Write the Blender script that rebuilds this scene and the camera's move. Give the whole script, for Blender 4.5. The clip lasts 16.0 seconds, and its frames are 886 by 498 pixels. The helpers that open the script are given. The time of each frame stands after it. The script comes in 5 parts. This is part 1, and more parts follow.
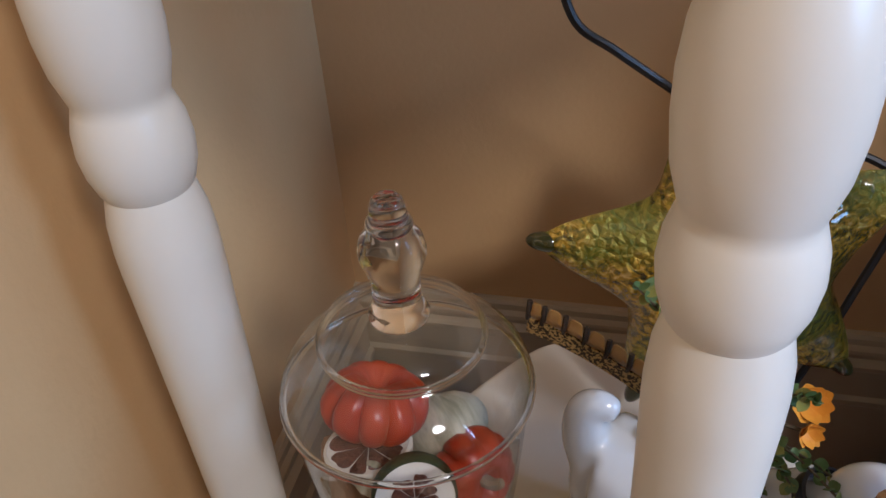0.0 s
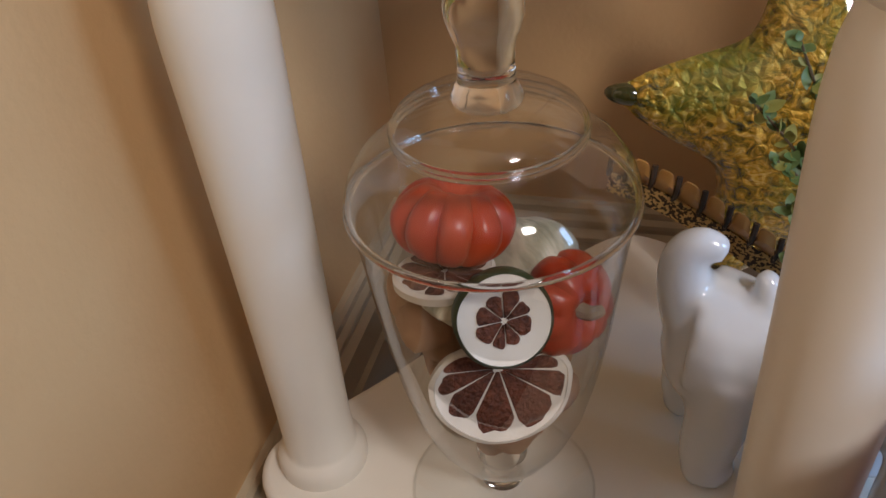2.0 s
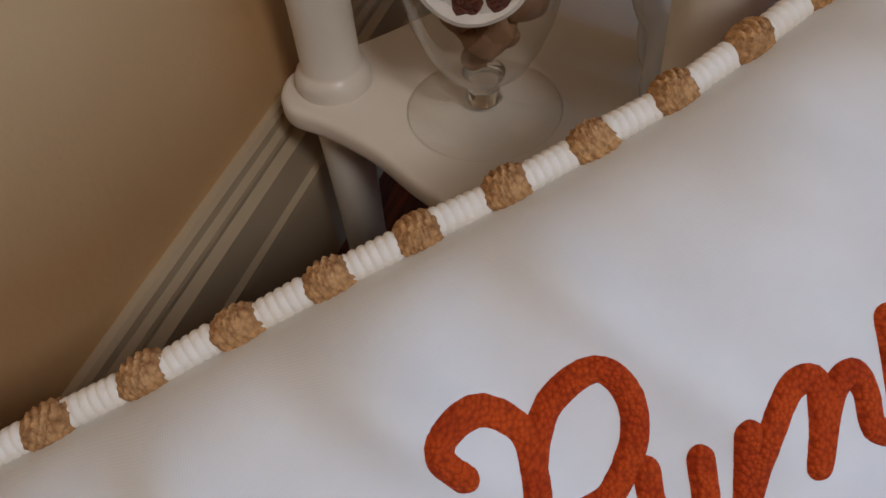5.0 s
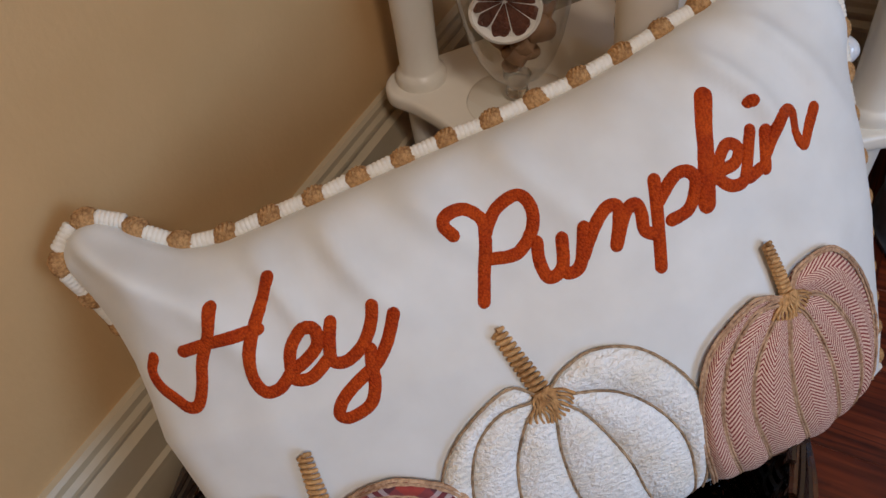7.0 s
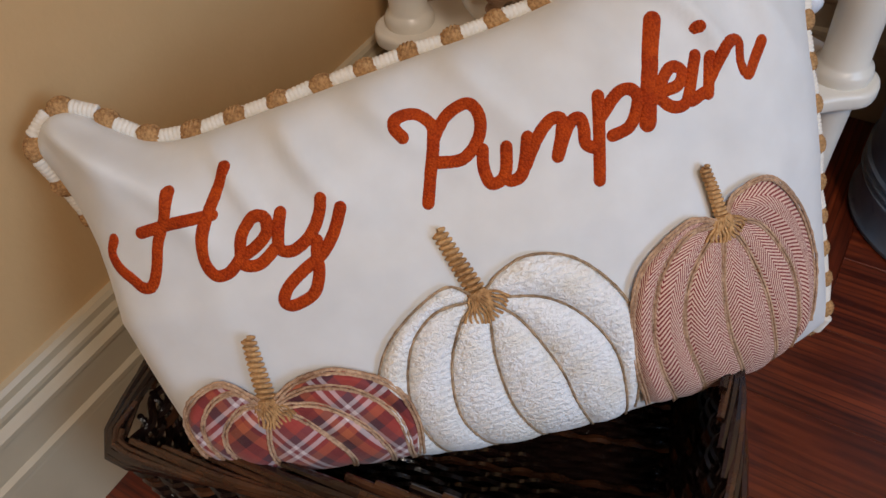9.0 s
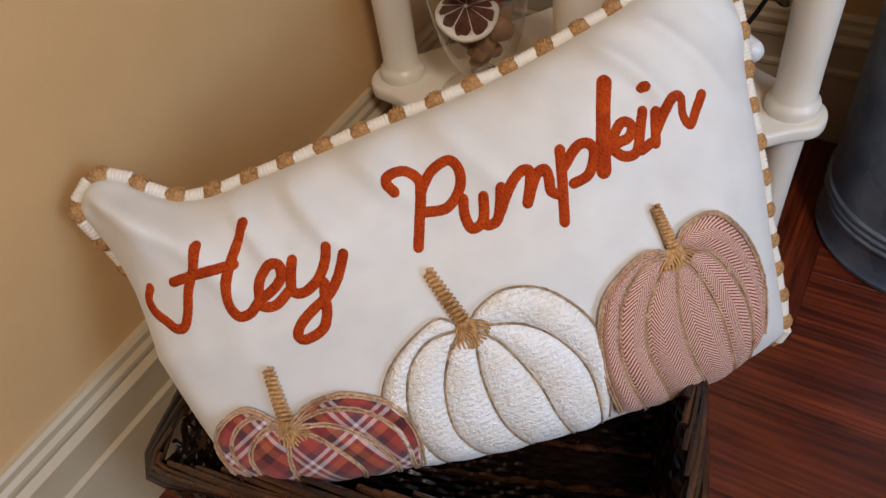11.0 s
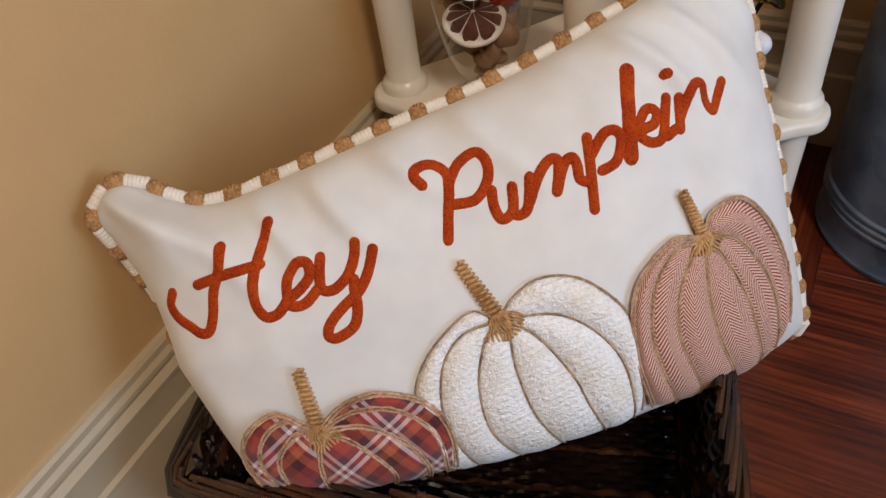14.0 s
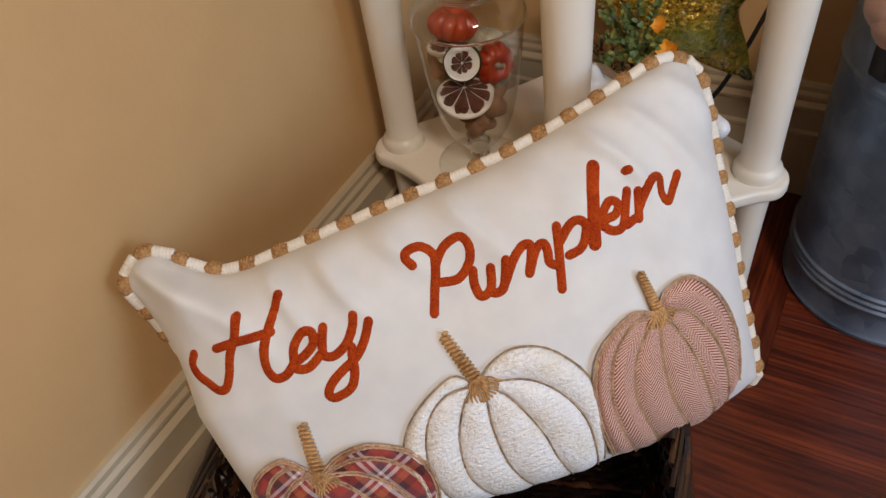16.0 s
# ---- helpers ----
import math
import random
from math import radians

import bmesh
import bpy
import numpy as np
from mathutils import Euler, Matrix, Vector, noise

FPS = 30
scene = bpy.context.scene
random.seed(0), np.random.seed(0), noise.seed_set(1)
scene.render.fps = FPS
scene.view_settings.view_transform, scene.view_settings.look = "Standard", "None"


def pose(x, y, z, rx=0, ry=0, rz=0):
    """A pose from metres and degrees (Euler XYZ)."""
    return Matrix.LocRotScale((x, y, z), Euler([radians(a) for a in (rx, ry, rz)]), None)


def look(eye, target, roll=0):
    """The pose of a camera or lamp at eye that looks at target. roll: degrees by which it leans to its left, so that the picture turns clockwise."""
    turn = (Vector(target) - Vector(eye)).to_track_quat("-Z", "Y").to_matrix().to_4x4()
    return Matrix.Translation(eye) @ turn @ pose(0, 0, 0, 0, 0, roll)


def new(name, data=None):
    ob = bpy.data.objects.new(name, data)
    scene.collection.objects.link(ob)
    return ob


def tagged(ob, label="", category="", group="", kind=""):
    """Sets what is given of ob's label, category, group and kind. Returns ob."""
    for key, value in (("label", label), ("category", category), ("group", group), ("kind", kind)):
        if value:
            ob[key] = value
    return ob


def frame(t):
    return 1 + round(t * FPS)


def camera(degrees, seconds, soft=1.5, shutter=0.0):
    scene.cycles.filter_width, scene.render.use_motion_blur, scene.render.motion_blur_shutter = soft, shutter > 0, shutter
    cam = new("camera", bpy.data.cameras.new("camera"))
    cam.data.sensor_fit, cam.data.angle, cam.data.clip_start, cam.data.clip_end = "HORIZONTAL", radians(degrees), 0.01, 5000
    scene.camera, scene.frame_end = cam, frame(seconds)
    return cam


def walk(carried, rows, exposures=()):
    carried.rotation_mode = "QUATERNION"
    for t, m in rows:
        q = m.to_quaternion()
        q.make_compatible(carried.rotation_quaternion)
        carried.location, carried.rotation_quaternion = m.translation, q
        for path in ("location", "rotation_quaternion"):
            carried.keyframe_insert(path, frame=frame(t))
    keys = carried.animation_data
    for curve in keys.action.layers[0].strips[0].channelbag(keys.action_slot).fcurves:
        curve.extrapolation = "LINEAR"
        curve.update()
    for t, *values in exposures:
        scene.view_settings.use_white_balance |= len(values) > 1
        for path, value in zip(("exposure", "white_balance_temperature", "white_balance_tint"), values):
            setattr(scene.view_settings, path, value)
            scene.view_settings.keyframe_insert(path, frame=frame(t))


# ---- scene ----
cam = camera(58.1, 16.0)
PATH = [
    (0, (0.015, 0.065, 0.767), (-0.405, 1.627, -0.409), -4.1),
    (0.5, (0.009, 0.025, 0.74), (-0.426, 1.577, -0.444), -4.6),
    (1, (0.015, 0.002, 0.72), (-0.426, 1.54, -0.48), -4.8),
    (1.5, (0.017, -0.002, 0.704), (-0.432, 1.517, -0.518), -5.2),
    (2, (-0.02, 0.053, 0.661), (-0.492, 1.581, -0.541), -5.1),
    (2.5, (-0.039, 0.089, 0.628), (-0.512, 1.621, -0.568), -4.9),
    (3, (-0.036, 0.101, 0.624), (-0.476, 1.648, -0.566), -4.6),
    (3.5, (-0.017, 0.067, 0.631), (-0.438, 1.604, -0.579), -5.3),
    (4, (0.013, 0.008, 0.632), (-0.435, 1.419, -0.713), -5.3),
    (4.5, (0.039, -0.035, 0.617), (-0.461, 1.269, -0.814), -4.7),
    (5, (0.055, -0.067, 0.623), (-0.462, 1.104, -0.913), -5.5),
    (5.2, (0.078, -0.083, 0.625), (-0.522, 1.136, -0.843), -7.3),
    (7.3, (0.215, -0.287, 0.793), (-0.527, 0.816, -0.702), -8.9),
    (7.5, (0.221, -0.285, 0.785), (-0.489, 0.817, -0.726), -7.8),
    (8, (0.227, -0.296, 0.752), (-0.495, 0.803, -0.755), -6.3),
    (8.5, (0.262, -0.31, 0.753), (-0.486, 0.792, -0.739), -4.9),
    (9, (0.273, -0.312, 0.757), (-0.496, 0.781, -0.731), -6.2),
    (9.2, (0.275, -0.301, 0.761), (-0.514, 0.788, -0.719), -6.4),
    (11.3, (0.32, -0.365, 0.834), (-0.486, 0.754, -0.615), -9.3),
    (11.5, (0.316, -0.387, 0.829), (-0.479, 0.751, -0.611), -8.8),
    (12, (0.313, -0.396, 0.808), (-0.488, 0.799, -0.581), -9.0),
    (12.5, (0.308, -0.417, 0.805), (-0.484, 0.782, -0.586), -8.5),
    (13, (0.305, -0.415, 0.806), (-0.477, 0.79, -0.586), -8.2),
    (13.5, (0.297, -0.396, 0.81), (-0.49, 0.813, -0.576), -8.7),
    (14, (0.286, -0.382, 0.805), (-0.492, 0.823, -0.589), -8.8),
    (14.5, (0.278, -0.366, 0.804), (-0.498, 0.838, -0.592), -9.1),
    (15, (0.282, -0.366, 0.803), (-0.493, 0.824, -0.605), -9.7),
    (15.5, (0.299, -0.376, 0.837), (-0.481, 0.811, -0.57), -9.5),
    (16, (0.318, -0.383, 0.919), (-0.466, 0.803, -0.488), -8.4),
]
walk(cam, [(t, look(eye, target, roll)) for t, eye, target, roll in PATH],
     [(0, -0.12, 5300, 14), (1.0, -0.07, 5400, 14), (2, -0.10, 5700, 14), (3, 0.10, 5850, 14), (4, -0.02, 5750, 14), (5, -0.75, 5800, 14), (7.4, -0.69, 6350, 15), (9, -0.57, 6450, 15), (12.5, -0.37, 6750, 15), (16, -0.42, 6800, 15)])

# ---- world and light ----
world = bpy.data.worlds.new("world")
scene.world = world
world.use_nodes = True
wn = world.node_tree.nodes
sky = wn.new("ShaderNodeTexSky")
sky.sky_type, sky.sun_disc = "NISHITA", False
sky.sun_elevation, sky.sun_rotation = radians(35), radians(120)
world.node_tree.links.new(sky.outputs[0], wn["Background"].inputs[0])
wn["Background"].inputs[1].default_value = 0.08


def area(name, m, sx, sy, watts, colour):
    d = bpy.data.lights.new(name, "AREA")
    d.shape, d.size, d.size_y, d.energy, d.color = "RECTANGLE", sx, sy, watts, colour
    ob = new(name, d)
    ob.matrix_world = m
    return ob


area("window_light", look((2.45, -0.35, 1.35), (0.0, 0.2, 0.4)), 0.9, 1.2, 41, (0.42, 0.68, 1.0))
# unseen lamp added high at the front right as key; it has no fixture
area("added_key_light", look((1.35, -1.15, 2.35), (0.2, 0.1, 0.3)), 0.40, 0.40, 43, (1.0, 0.89, 0.76))

# ---- materials ----


def mat(name, rough=0.5, metal=0.0, **kw):
    m = bpy.data.materials.new(name)
    m.use_nodes = True
    b = m.node_tree.nodes["Principled BSDF"]
    b.inputs["Roughness"].default_value, b.inputs["Metallic"].default_value = rough, metal
    for k, v in kw.items():
        b.inputs[k.replace("_", " ")].default_value = v
    return m


def node(m, kind, **kw):
    n = m.node_tree.nodes.new(kind)
    for k, v in kw.items():
        n.inputs[k.replace("_", " ")].default_value = v
    return n


def join(m, a, b):
    m.node_tree.links.new(a, b)


def shader(m):
    return m.node_tree.nodes["Principled BSDF"]


def coords(m, kind="Object", scale=(1, 1, 1), rot=(0, 0, 0)):
    c = node(m, "ShaderNodeTexCoord")
    p = node(m, "ShaderNodeMapping")
    p.inputs["Scale"].default_value, p.inputs["Rotation"].default_value = scale, rot
    join(m, c.outputs[kind], p.inputs["Vector"])
    return p.outputs["Vector"]


def ramp(m, fac, stops):
    r = node(m, "ShaderNodeValToRGB")
    e = r.color_ramp.elements
    while len(e) < len(stops):
        e.new(0.5)
    for k, (at, col) in zip(e, stops):
        k.position, k.color = at, (*col, 1)
    join(m, fac, r.inputs["Fac"])
    return r.outputs["Color"]


def bump(m, height, strength, distance):
    b = node(m, "ShaderNodeBump", Strength=strength, Distance=distance)
    join(m, height, b.inputs["Height"])
    join(m, b.outputs["Normal"], shader(m).inputs["Normal"])
    return b


def math_node(m, op, a, b=None):
    n = node(m, "ShaderNodeMath")
    n.operation = op
    n.inputs[2].default_value = 0.0
    for i, v in enumerate((a, b)):
        if v is None:
            continue
        if isinstance(v, (int, float)):
            n.inputs[i].default_value = v
        else:
            join(m, v, n.inputs[i])
    return n.outputs[0]


def mix(m, fac, a, b, mode="MIX"):
    n = node(m, "ShaderNodeMix")
    n.data_type, n.blend_type = "RGBA", mode
    for sock, v in ((n.inputs[0], fac), (n.inputs[6], a), (n.inputs[7], b)):
        if isinstance(v, (int, float)):
            sock.default_value = v
        elif isinstance(v, tuple):
            sock.default_value = (*v, 1)
        else:
            join(m, v, sock)
    return n.outputs[2]


def noisy(name, dark, light, scale, rough=0.5, bumps=(0.2, 0.002), detail=6.0, stretch=(1, 1, 1), bump_scale=None, metal=0.0, low=0.3, high=0.7, **kw):
    """A surface with colour variation at two scales and fine relief."""
    m = mat(name, rough, metal, **kw)
    v = coords(m, "Object", stretch)
    n1 = node(m, "ShaderNodeTexNoise", Scale=scale, Detail=detail, Roughness=0.6)
    n2 = node(m, "ShaderNodeTexNoise", Scale=scale * 0.13, Detail=3.0)
    for n in (n1, n2):
        join(m, v, n.inputs["Vector"])
    f = math_node(m, "MULTIPLY_ADD", n1.outputs["Fac"], 0.6)
    f.node.inputs[2].default_value = 0.0
    g = math_node(m, "MULTIPLY_ADD", n2.outputs["Fac"], 0.4)
    join(m, f, g.node.inputs[2])
    join(m, ramp(m, g, ((low, dark), (high, light))), shader(m).inputs["Base Color"])
    n3 = node(m, "ShaderNodeTexNoise", Scale=bump_scale or scale * 2, Detail=4.0)
    join(m, v, n3.inputs["Vector"])
    bump(m, n3.outputs["Fac"], *bumps)
    return m


WALL = noisy("tan_wall_paint", (0.56, 0.352, 0.158), (0.63, 0.405, 0.192), 9, 0.55, (0.25, 0.0015), bump_scale=160)
CEIL = noisy("ceiling_paint", (0.72, 0.7, 0.66), (0.78, 0.76, 0.72), 8, 0.8)
TRIM = noisy("trim_paint", (0.43, 0.35, 0.23), (0.50, 0.41, 0.275), 12, 0.38, (0.08, 0.001))
WHITE = noisy("ivory_furniture_paint", (0.73, 0.69, 0.60), (0.79, 0.75, 0.66), 14, 0.32, (0.06, 0.001), bump_scale=60)
FLOORGAP = mat("floor_joint", 0.8, 0, Base_Color=(0.045, 0.013, 0.007, 1))


def wood_floor():
    m = mat("red_brown_wood", 0.3)
    o = node(m, "ShaderNodeObjectInfo")
    c = node(m, "ShaderNodeTexCoord")
    add = node(m, "ShaderNodeVectorMath")
    add.operation = "ADD"
    sc = node(m, "ShaderNodeVectorMath")
    sc.operation = "SCALE"
    sc.inputs["Scale"].default_value = 7.0
    comb = node(m, "ShaderNodeCombineXYZ")
    for k in ("X", "Y", "Z"):
        join(m, o.outputs["Random"], comb.inputs[k])
    join(m, comb.outputs[0], sc.inputs[0])
    join(m, c.outputs["Object"], add.inputs[0])
    join(m, sc.outputs[0], add.inputs[1])
    p = node(m, "ShaderNodeMapping")
    p.inputs["Scale"].default_value = (2.2, 20.0, 20.0)
    join(m, add.outputs[0], p.inputs["Vector"])
    n = node(m, "ShaderNodeTexNoise", Scale=2.2, Detail=8.0, Roughness=0.62, Distortion=0.7)
    join(m, p.outputs[0], n.inputs["Vector"])
    w = node(m, "ShaderNodeTexWave", Scale=1.3, Distortion=7.0, Detail=3.0)
    w.bands_direction = "Y"
    join(m, p.outputs[0], w.inputs["Vector"])
    f = math_node(m, "MULTIPLY_ADD", n.outputs["Fac"], 0.7)
    g = math_node(m, "MULTIPLY_ADD", w.outputs["Fac"], 0.07)
    join(m, g, f.node.inputs[2])
    col = ramp(m, f, ((0.24, (0.026, 0.005, 0.004)), (0.38, (0.115, 0.020, 0.008)), (0.58, (0.255, 0.050, 0.016))))
    pores = node(m, "ShaderNodeTexWave", Scale=2.1, Distortion=4.5, Detail=4.0)
    pores.bands_direction = "Y"
    pores.inputs["Detail Scale"].default_value = 1.4
    join(m, p.outputs[0], pores.inputs["Vector"])
    patch_ = node(m, "ShaderNodeTexNoise", Scale=0.8, Detail=3.0)
    join(m, p.outputs[0], patch_.inputs["Vector"])
    lines = math_node(m, "MULTIPLY", ramp(m, pores.outputs["Fac"], ((0.05, (1, 1, 1)), (0.30, (0, 0, 0)))), ramp(m, patch_.outputs["Fac"], ((0.40, (0, 0, 0)), (0.60, (1, 1, 1)))))
    col = mix(m, math_node(m, "MULTIPLY", lines, 0.75), col, (0.022, 0.005, 0.004))
    tone = math_node(m, "MULTIPLY_ADD", o.outputs["Random"], 0.30)
    tone.node.inputs[2].default_value = 0.0
    join(m, mix(m, tone, col, (0.07, 0.016, 0.008)), shader(m).inputs["Base Color"])
    bump(m, f, 0.35, 0.002)
    return m


WOOD = wood_floor()


def part(name, bm, material, parent=None, label="", smooth=True):
    """One mesh object under a thing or a part."""
    me = bpy.data.meshes.new(name)
    bm.normal_update()
    bm.to_mesh(me)
    bm.free()
    me.materials.append(material)
    if smooth:
        me.polygons.foreach_set("use_smooth", [True] * len(me.polygons))
        me.set_sharp_from_angle(angle=radians(42))
    ob = new(name, me)
    if parent is not None:
        ob.parent = parent
    if label:
        tagged(ob, label)
    return ob


def thing(name, label, category, group="", kind="", at=None):
    return tagged_at(new(name), label, category, group, kind, at)


def tagged_at(ob, label, category, group, kind, at):
    if at is not None:
        ob.matrix_basis = at
    return tagged(ob, label, category, group, kind)


def box(lo, hi, bevel=0.0, seg=2, m=None):
    bm = bmesh.new()
    bmesh.ops.create_cube(bm, size=1)
    lo, hi = Vector(lo), Vector(hi)
    for v in bm.verts:
        v.co = Vector([lo[k] + (v.co[k] + 0.5) * (hi[k] - lo[k]) for k in range(3)])
    if bevel:
        bmesh.ops.bevel(bm, geom=bm.edges[:], offset=bevel, segments=seg, affect="EDGES", profile=0.5)
    if m:
        bm.transform(m)
    return bm


def lathe(profile, seg=40, bm=None, m=None, closed=False):
    """Turn a list of (radius, height) round the z axis; ends on the axis close."""
    bm = bm or bmesh.new()
    rings = []
    made = []
    for r, z in profile:
        if r < 1e-6:
            ring = [bm.verts.new((0, 0, z))]
        else:
            ring = [bm.verts.new((r * math.cos(2 * math.pi * k / seg), r * math.sin(2 * math.pi * k / seg), z)) for k in range(seg)]
        rings.append(ring)
        made += ring
    pairs = list(zip(rings, rings[1:]))
    if closed:
        pairs.append((rings[-1], rings[0]))
    for a, b in pairs:
        for k in range(seg):
            q = [a[k % len(a)], a[(k + 1) % len(a)], b[(k + 1) % len(b)], b[k % len(b)]]
            q = list(dict.fromkeys(q))
            if len(q) > 2:
                bm.faces.new(q)
    if m:
        bmesh.ops.transform(bm, matrix=m, verts=made)
    return bm


def spline(pts, n, loop=False):
    """A smooth line through the points."""
    p = [Vector(q) for q in pts]
    out = []
    count = len(p) if loop else len(p) - 1
    for i in range(count):
        if loop:
            a, b, c, d = (p[(i + k) % len(p)] for k in (-1, 0, 1, 2))
        else:
            a, b, c, d = p[max(i - 1, 0)], p[i], p[i + 1], p[min(i + 2, len(p) - 1)]
        for k in range(n):
            t = k / n
            out.append(0.5 * ((2 * b) + (c - a) * t + (2 * a - 5 * b + 4 * c - d) * t * t + (3 * b - a - 3 * c + d) * t**3))
    if not loop:
        out.append(p[-1].copy())
    return out


def tube(pts, radius, seg=8, bm=None, loop=False, flat=1.0, up=None):
    """A tube along points; radius a number or a function of 0..1. flat squeezes it along its own up."""
    bm = bm or bmesh.new()
    n = len(pts)
    rings = []
    ref = Vector(up) if up else Vector((0.13, 0.21, 0.97))
    for i, q in enumerate(pts):
        a = pts[(i - 1) % n] if loop or i else q
        b = pts[(i + 1) % n] if loop or i < n - 1 else q
        d = (b - a).normalized()
        if up is None and abs(d.dot(ref)) > 0.95:
            ref = Vector((0.9, 0.3, 0.1))
        side = d.cross(ref).normalized()
        top = side.cross(d)
        if up is None:
            ref = top
        r = radius(i / max(n - 1, 1)) if callable(radius) else radius
        rings.append([bm.verts.new(q + r * (math.cos(2 * math.pi * k / seg) * side + flat * math.sin(2 * math.pi * k / seg) * top)) for k in range(seg)])
    for a, b in zip(rings, rings[1:] + (rings[:1] if loop else [])):
        for k in range(seg):
            bm.faces.new((a[k], a[(k + 1) % seg], b[(k + 1) % seg], b[k]))
    if not loop:
        bm.faces.new(rings[0][::-1])
        bm.faces.new(rings[-1])
    return bm


def prism(outline, z0, z1, bevel=0.0, seg=3):
    bm = bmesh.new()
    f = bm.faces.new([bm.verts.new((x, y, z0)) for x, y in outline])
    if f.normal.z > 0:
        f.normal_flip()
    bm.normal_update()
    top = bmesh.ops.extrude_face_region(bm, geom=[f])
    bmesh.ops.translate(bm, vec=(0, 0, z1 - z0), verts=[v for v in top["geom"] if isinstance(v, bmesh.types.BMVert)])
    bmesh.ops.recalc_face_normals(bm, faces=bm.faces[:])
    if bevel:
        rim = [e for e in bm.edges if abs(e.verts[0].co.z - e.verts[1].co.z) < 1e-6]
        bmesh.ops.bevel(bm, geom=rim, offset=bevel, segments=seg, affect="EDGES", profile=0.5)
    return bm


# ---- the room ----
WX, WY = -0.273, 0.738
X2, Y2, TOP = 2.6, -2.8, 2.5


def structure(name, bm, material, label, smooth=False):
    return tagged(part(name, bm, material, None, "", smooth), label, name.split("_")[0], "", "structure")


structure("wall_west", box((WX - 0.12, Y2 - 0.12, 0), (WX, WY + 0.12, TOP)), WALL, "tan painted plaster wall, plain and matt")
structure("wall_north", box((WX, WY, 0), (X2 + 0.12, WY + 0.12, TOP)), WALL, "tan painted plaster wall behind the shelf stand")
structure("wall_south", box((WX, Y2 - 0.12, 0), (X2 + 0.12, Y2, TOP)), WALL, "tan painted plaster wall closing the room")
# the east wall has the window opening
bm = box((X2, Y2, 0), (X2 + 0.12, WY, 0.7))
for lo, hi in (((X2, Y2, 2.2), (X2 + 0.12, WY, TOP)), ((X2, Y2, 0.7), (X2 + 0.12, -1.1, 2.2)), ((X2, 0.4, 0.7), (X2 + 0.12, WY, 2.2))):
    extra = box(lo, hi)
    me = bpy.data.meshes.new("tmp")
    extra.to_mesh(me)
    bm.from_mesh(me)
    extra.free()
    bpy.data.meshes.remove(me)
structure("wall_east", bm, WALL, "tan painted plaster wall with a window opening")
structure("ceiling", box((WX, Y2, TOP), (X2, WY, TOP + 0.1)), CEIL, "plain white painted ceiling")
floor = structure("floor", box((WX - 0.12, Y2 - 0.12, -0.06), (X2 + 0.12, WY + 0.12, -0.005)), FLOORGAP, "red-brown wooden plank floor with dark joints")


def baseboard(name, length, m, label):
    prof = ((0, 0), (0.017, 0), (0.017, 0.108), (0.0165, 0.112), (0.020, 0.116), (0.020, 0.122), (0.0155, 0.126), (0.015, 0.160), (0.019, 0.164), (0.019, 0.169), (0.0125, 0.176), (0.014, 0.182), (0.0135, 0.186), (0.0095, 0.191), (0.009, 0.198), (0.006, 0.202), (0, 0.203))
    bm = bmesh.new()
    a = [bm.verts.new((x, 0, z)) for x, z in prof]
    b = [bm.verts.new((x, length, z)) for x, z in prof]
    for k in range(len(prof)):
        bm.faces.new((a[k], a[k - 1], b[k - 1], b[k]))
    bm.faces.new(a)
    bm.faces.new(b[::-1])
    bmesh.ops.recalc_face_normals(bm, faces=bm.faces[:])
    bm.transform(m)
    return structure(name, bm, TRIM, label)


baseboard("baseboard_west", WY - Y2 - 0.022, pose(WX, Y2, 0), "tall cream-painted moulded baseboard along the wall")
baseboard("baseboard_north", X2 - WX, pose(WX, WY, 0, 0, 0, -90), "tall cream-painted moulded baseboard behind the stand")

# ---- the shelf stand ----
STAND = pose(0.0215, 0.396, 0, 0, 0, math.degrees(math.atan2(0.219, 0.976)))
SHELF = 0.246
POST = [(0.0000, -0.004), (0.0285, -0.004), (0.0300, 0.003), (0.0300, 0.008), (0.0285, 0.013), (0.0250, 0.016), (0.0232, 0.019), (0.0230, 0.052), (0.0236, 0.105), (0.0248, 0.180),
        (0.0260, 0.243), (0.0270, 0.285), (0.0270, 0.297), (0.0258, 0.313), (0.0232, 0.325), (0.0222, 0.329), (0.0240, 0.332), (0.0268, 0.341), (0.0280, 0.352), (0.0268, 0.363), (0.0240, 0.372),
        (0.0228, 0.375), (0.0242, 0.380), (0.0272, 0.391), (0.0288, 0.407), (0.0288, 0.422), (0.0272, 0.437), (0.0242, 0.448), (0.0228, 0.452), (0.0260, 0.457), (0.0280, 0.468), (0.0268, 0.479), (0.0240, 0.487),
        (0.0245, 0.505), (0.0245, 0.555), (0.0000, 0.555)]
LEG = [(0.0, 0.0), (0.0165, 0.0), (0.0195, 0.012), (0.0215, 0.03), (0.0215, 0.036), (0.0190, 0.040), (0.0190, 0.044), (0.0195, 0.09), (0.0210, 0.16), (0.0225, 0.205), (0.0235, 0.212), (0.0235, 0.222), (0.0220, 0.226), (0.0220, SHELF - 0.02), (0.0, SHELF - 0.02)]
POSTS = ((-0.231, 0.006, 0.96), (0.012, -0.106, 1.0), (0.233, 0.004, 1.0))


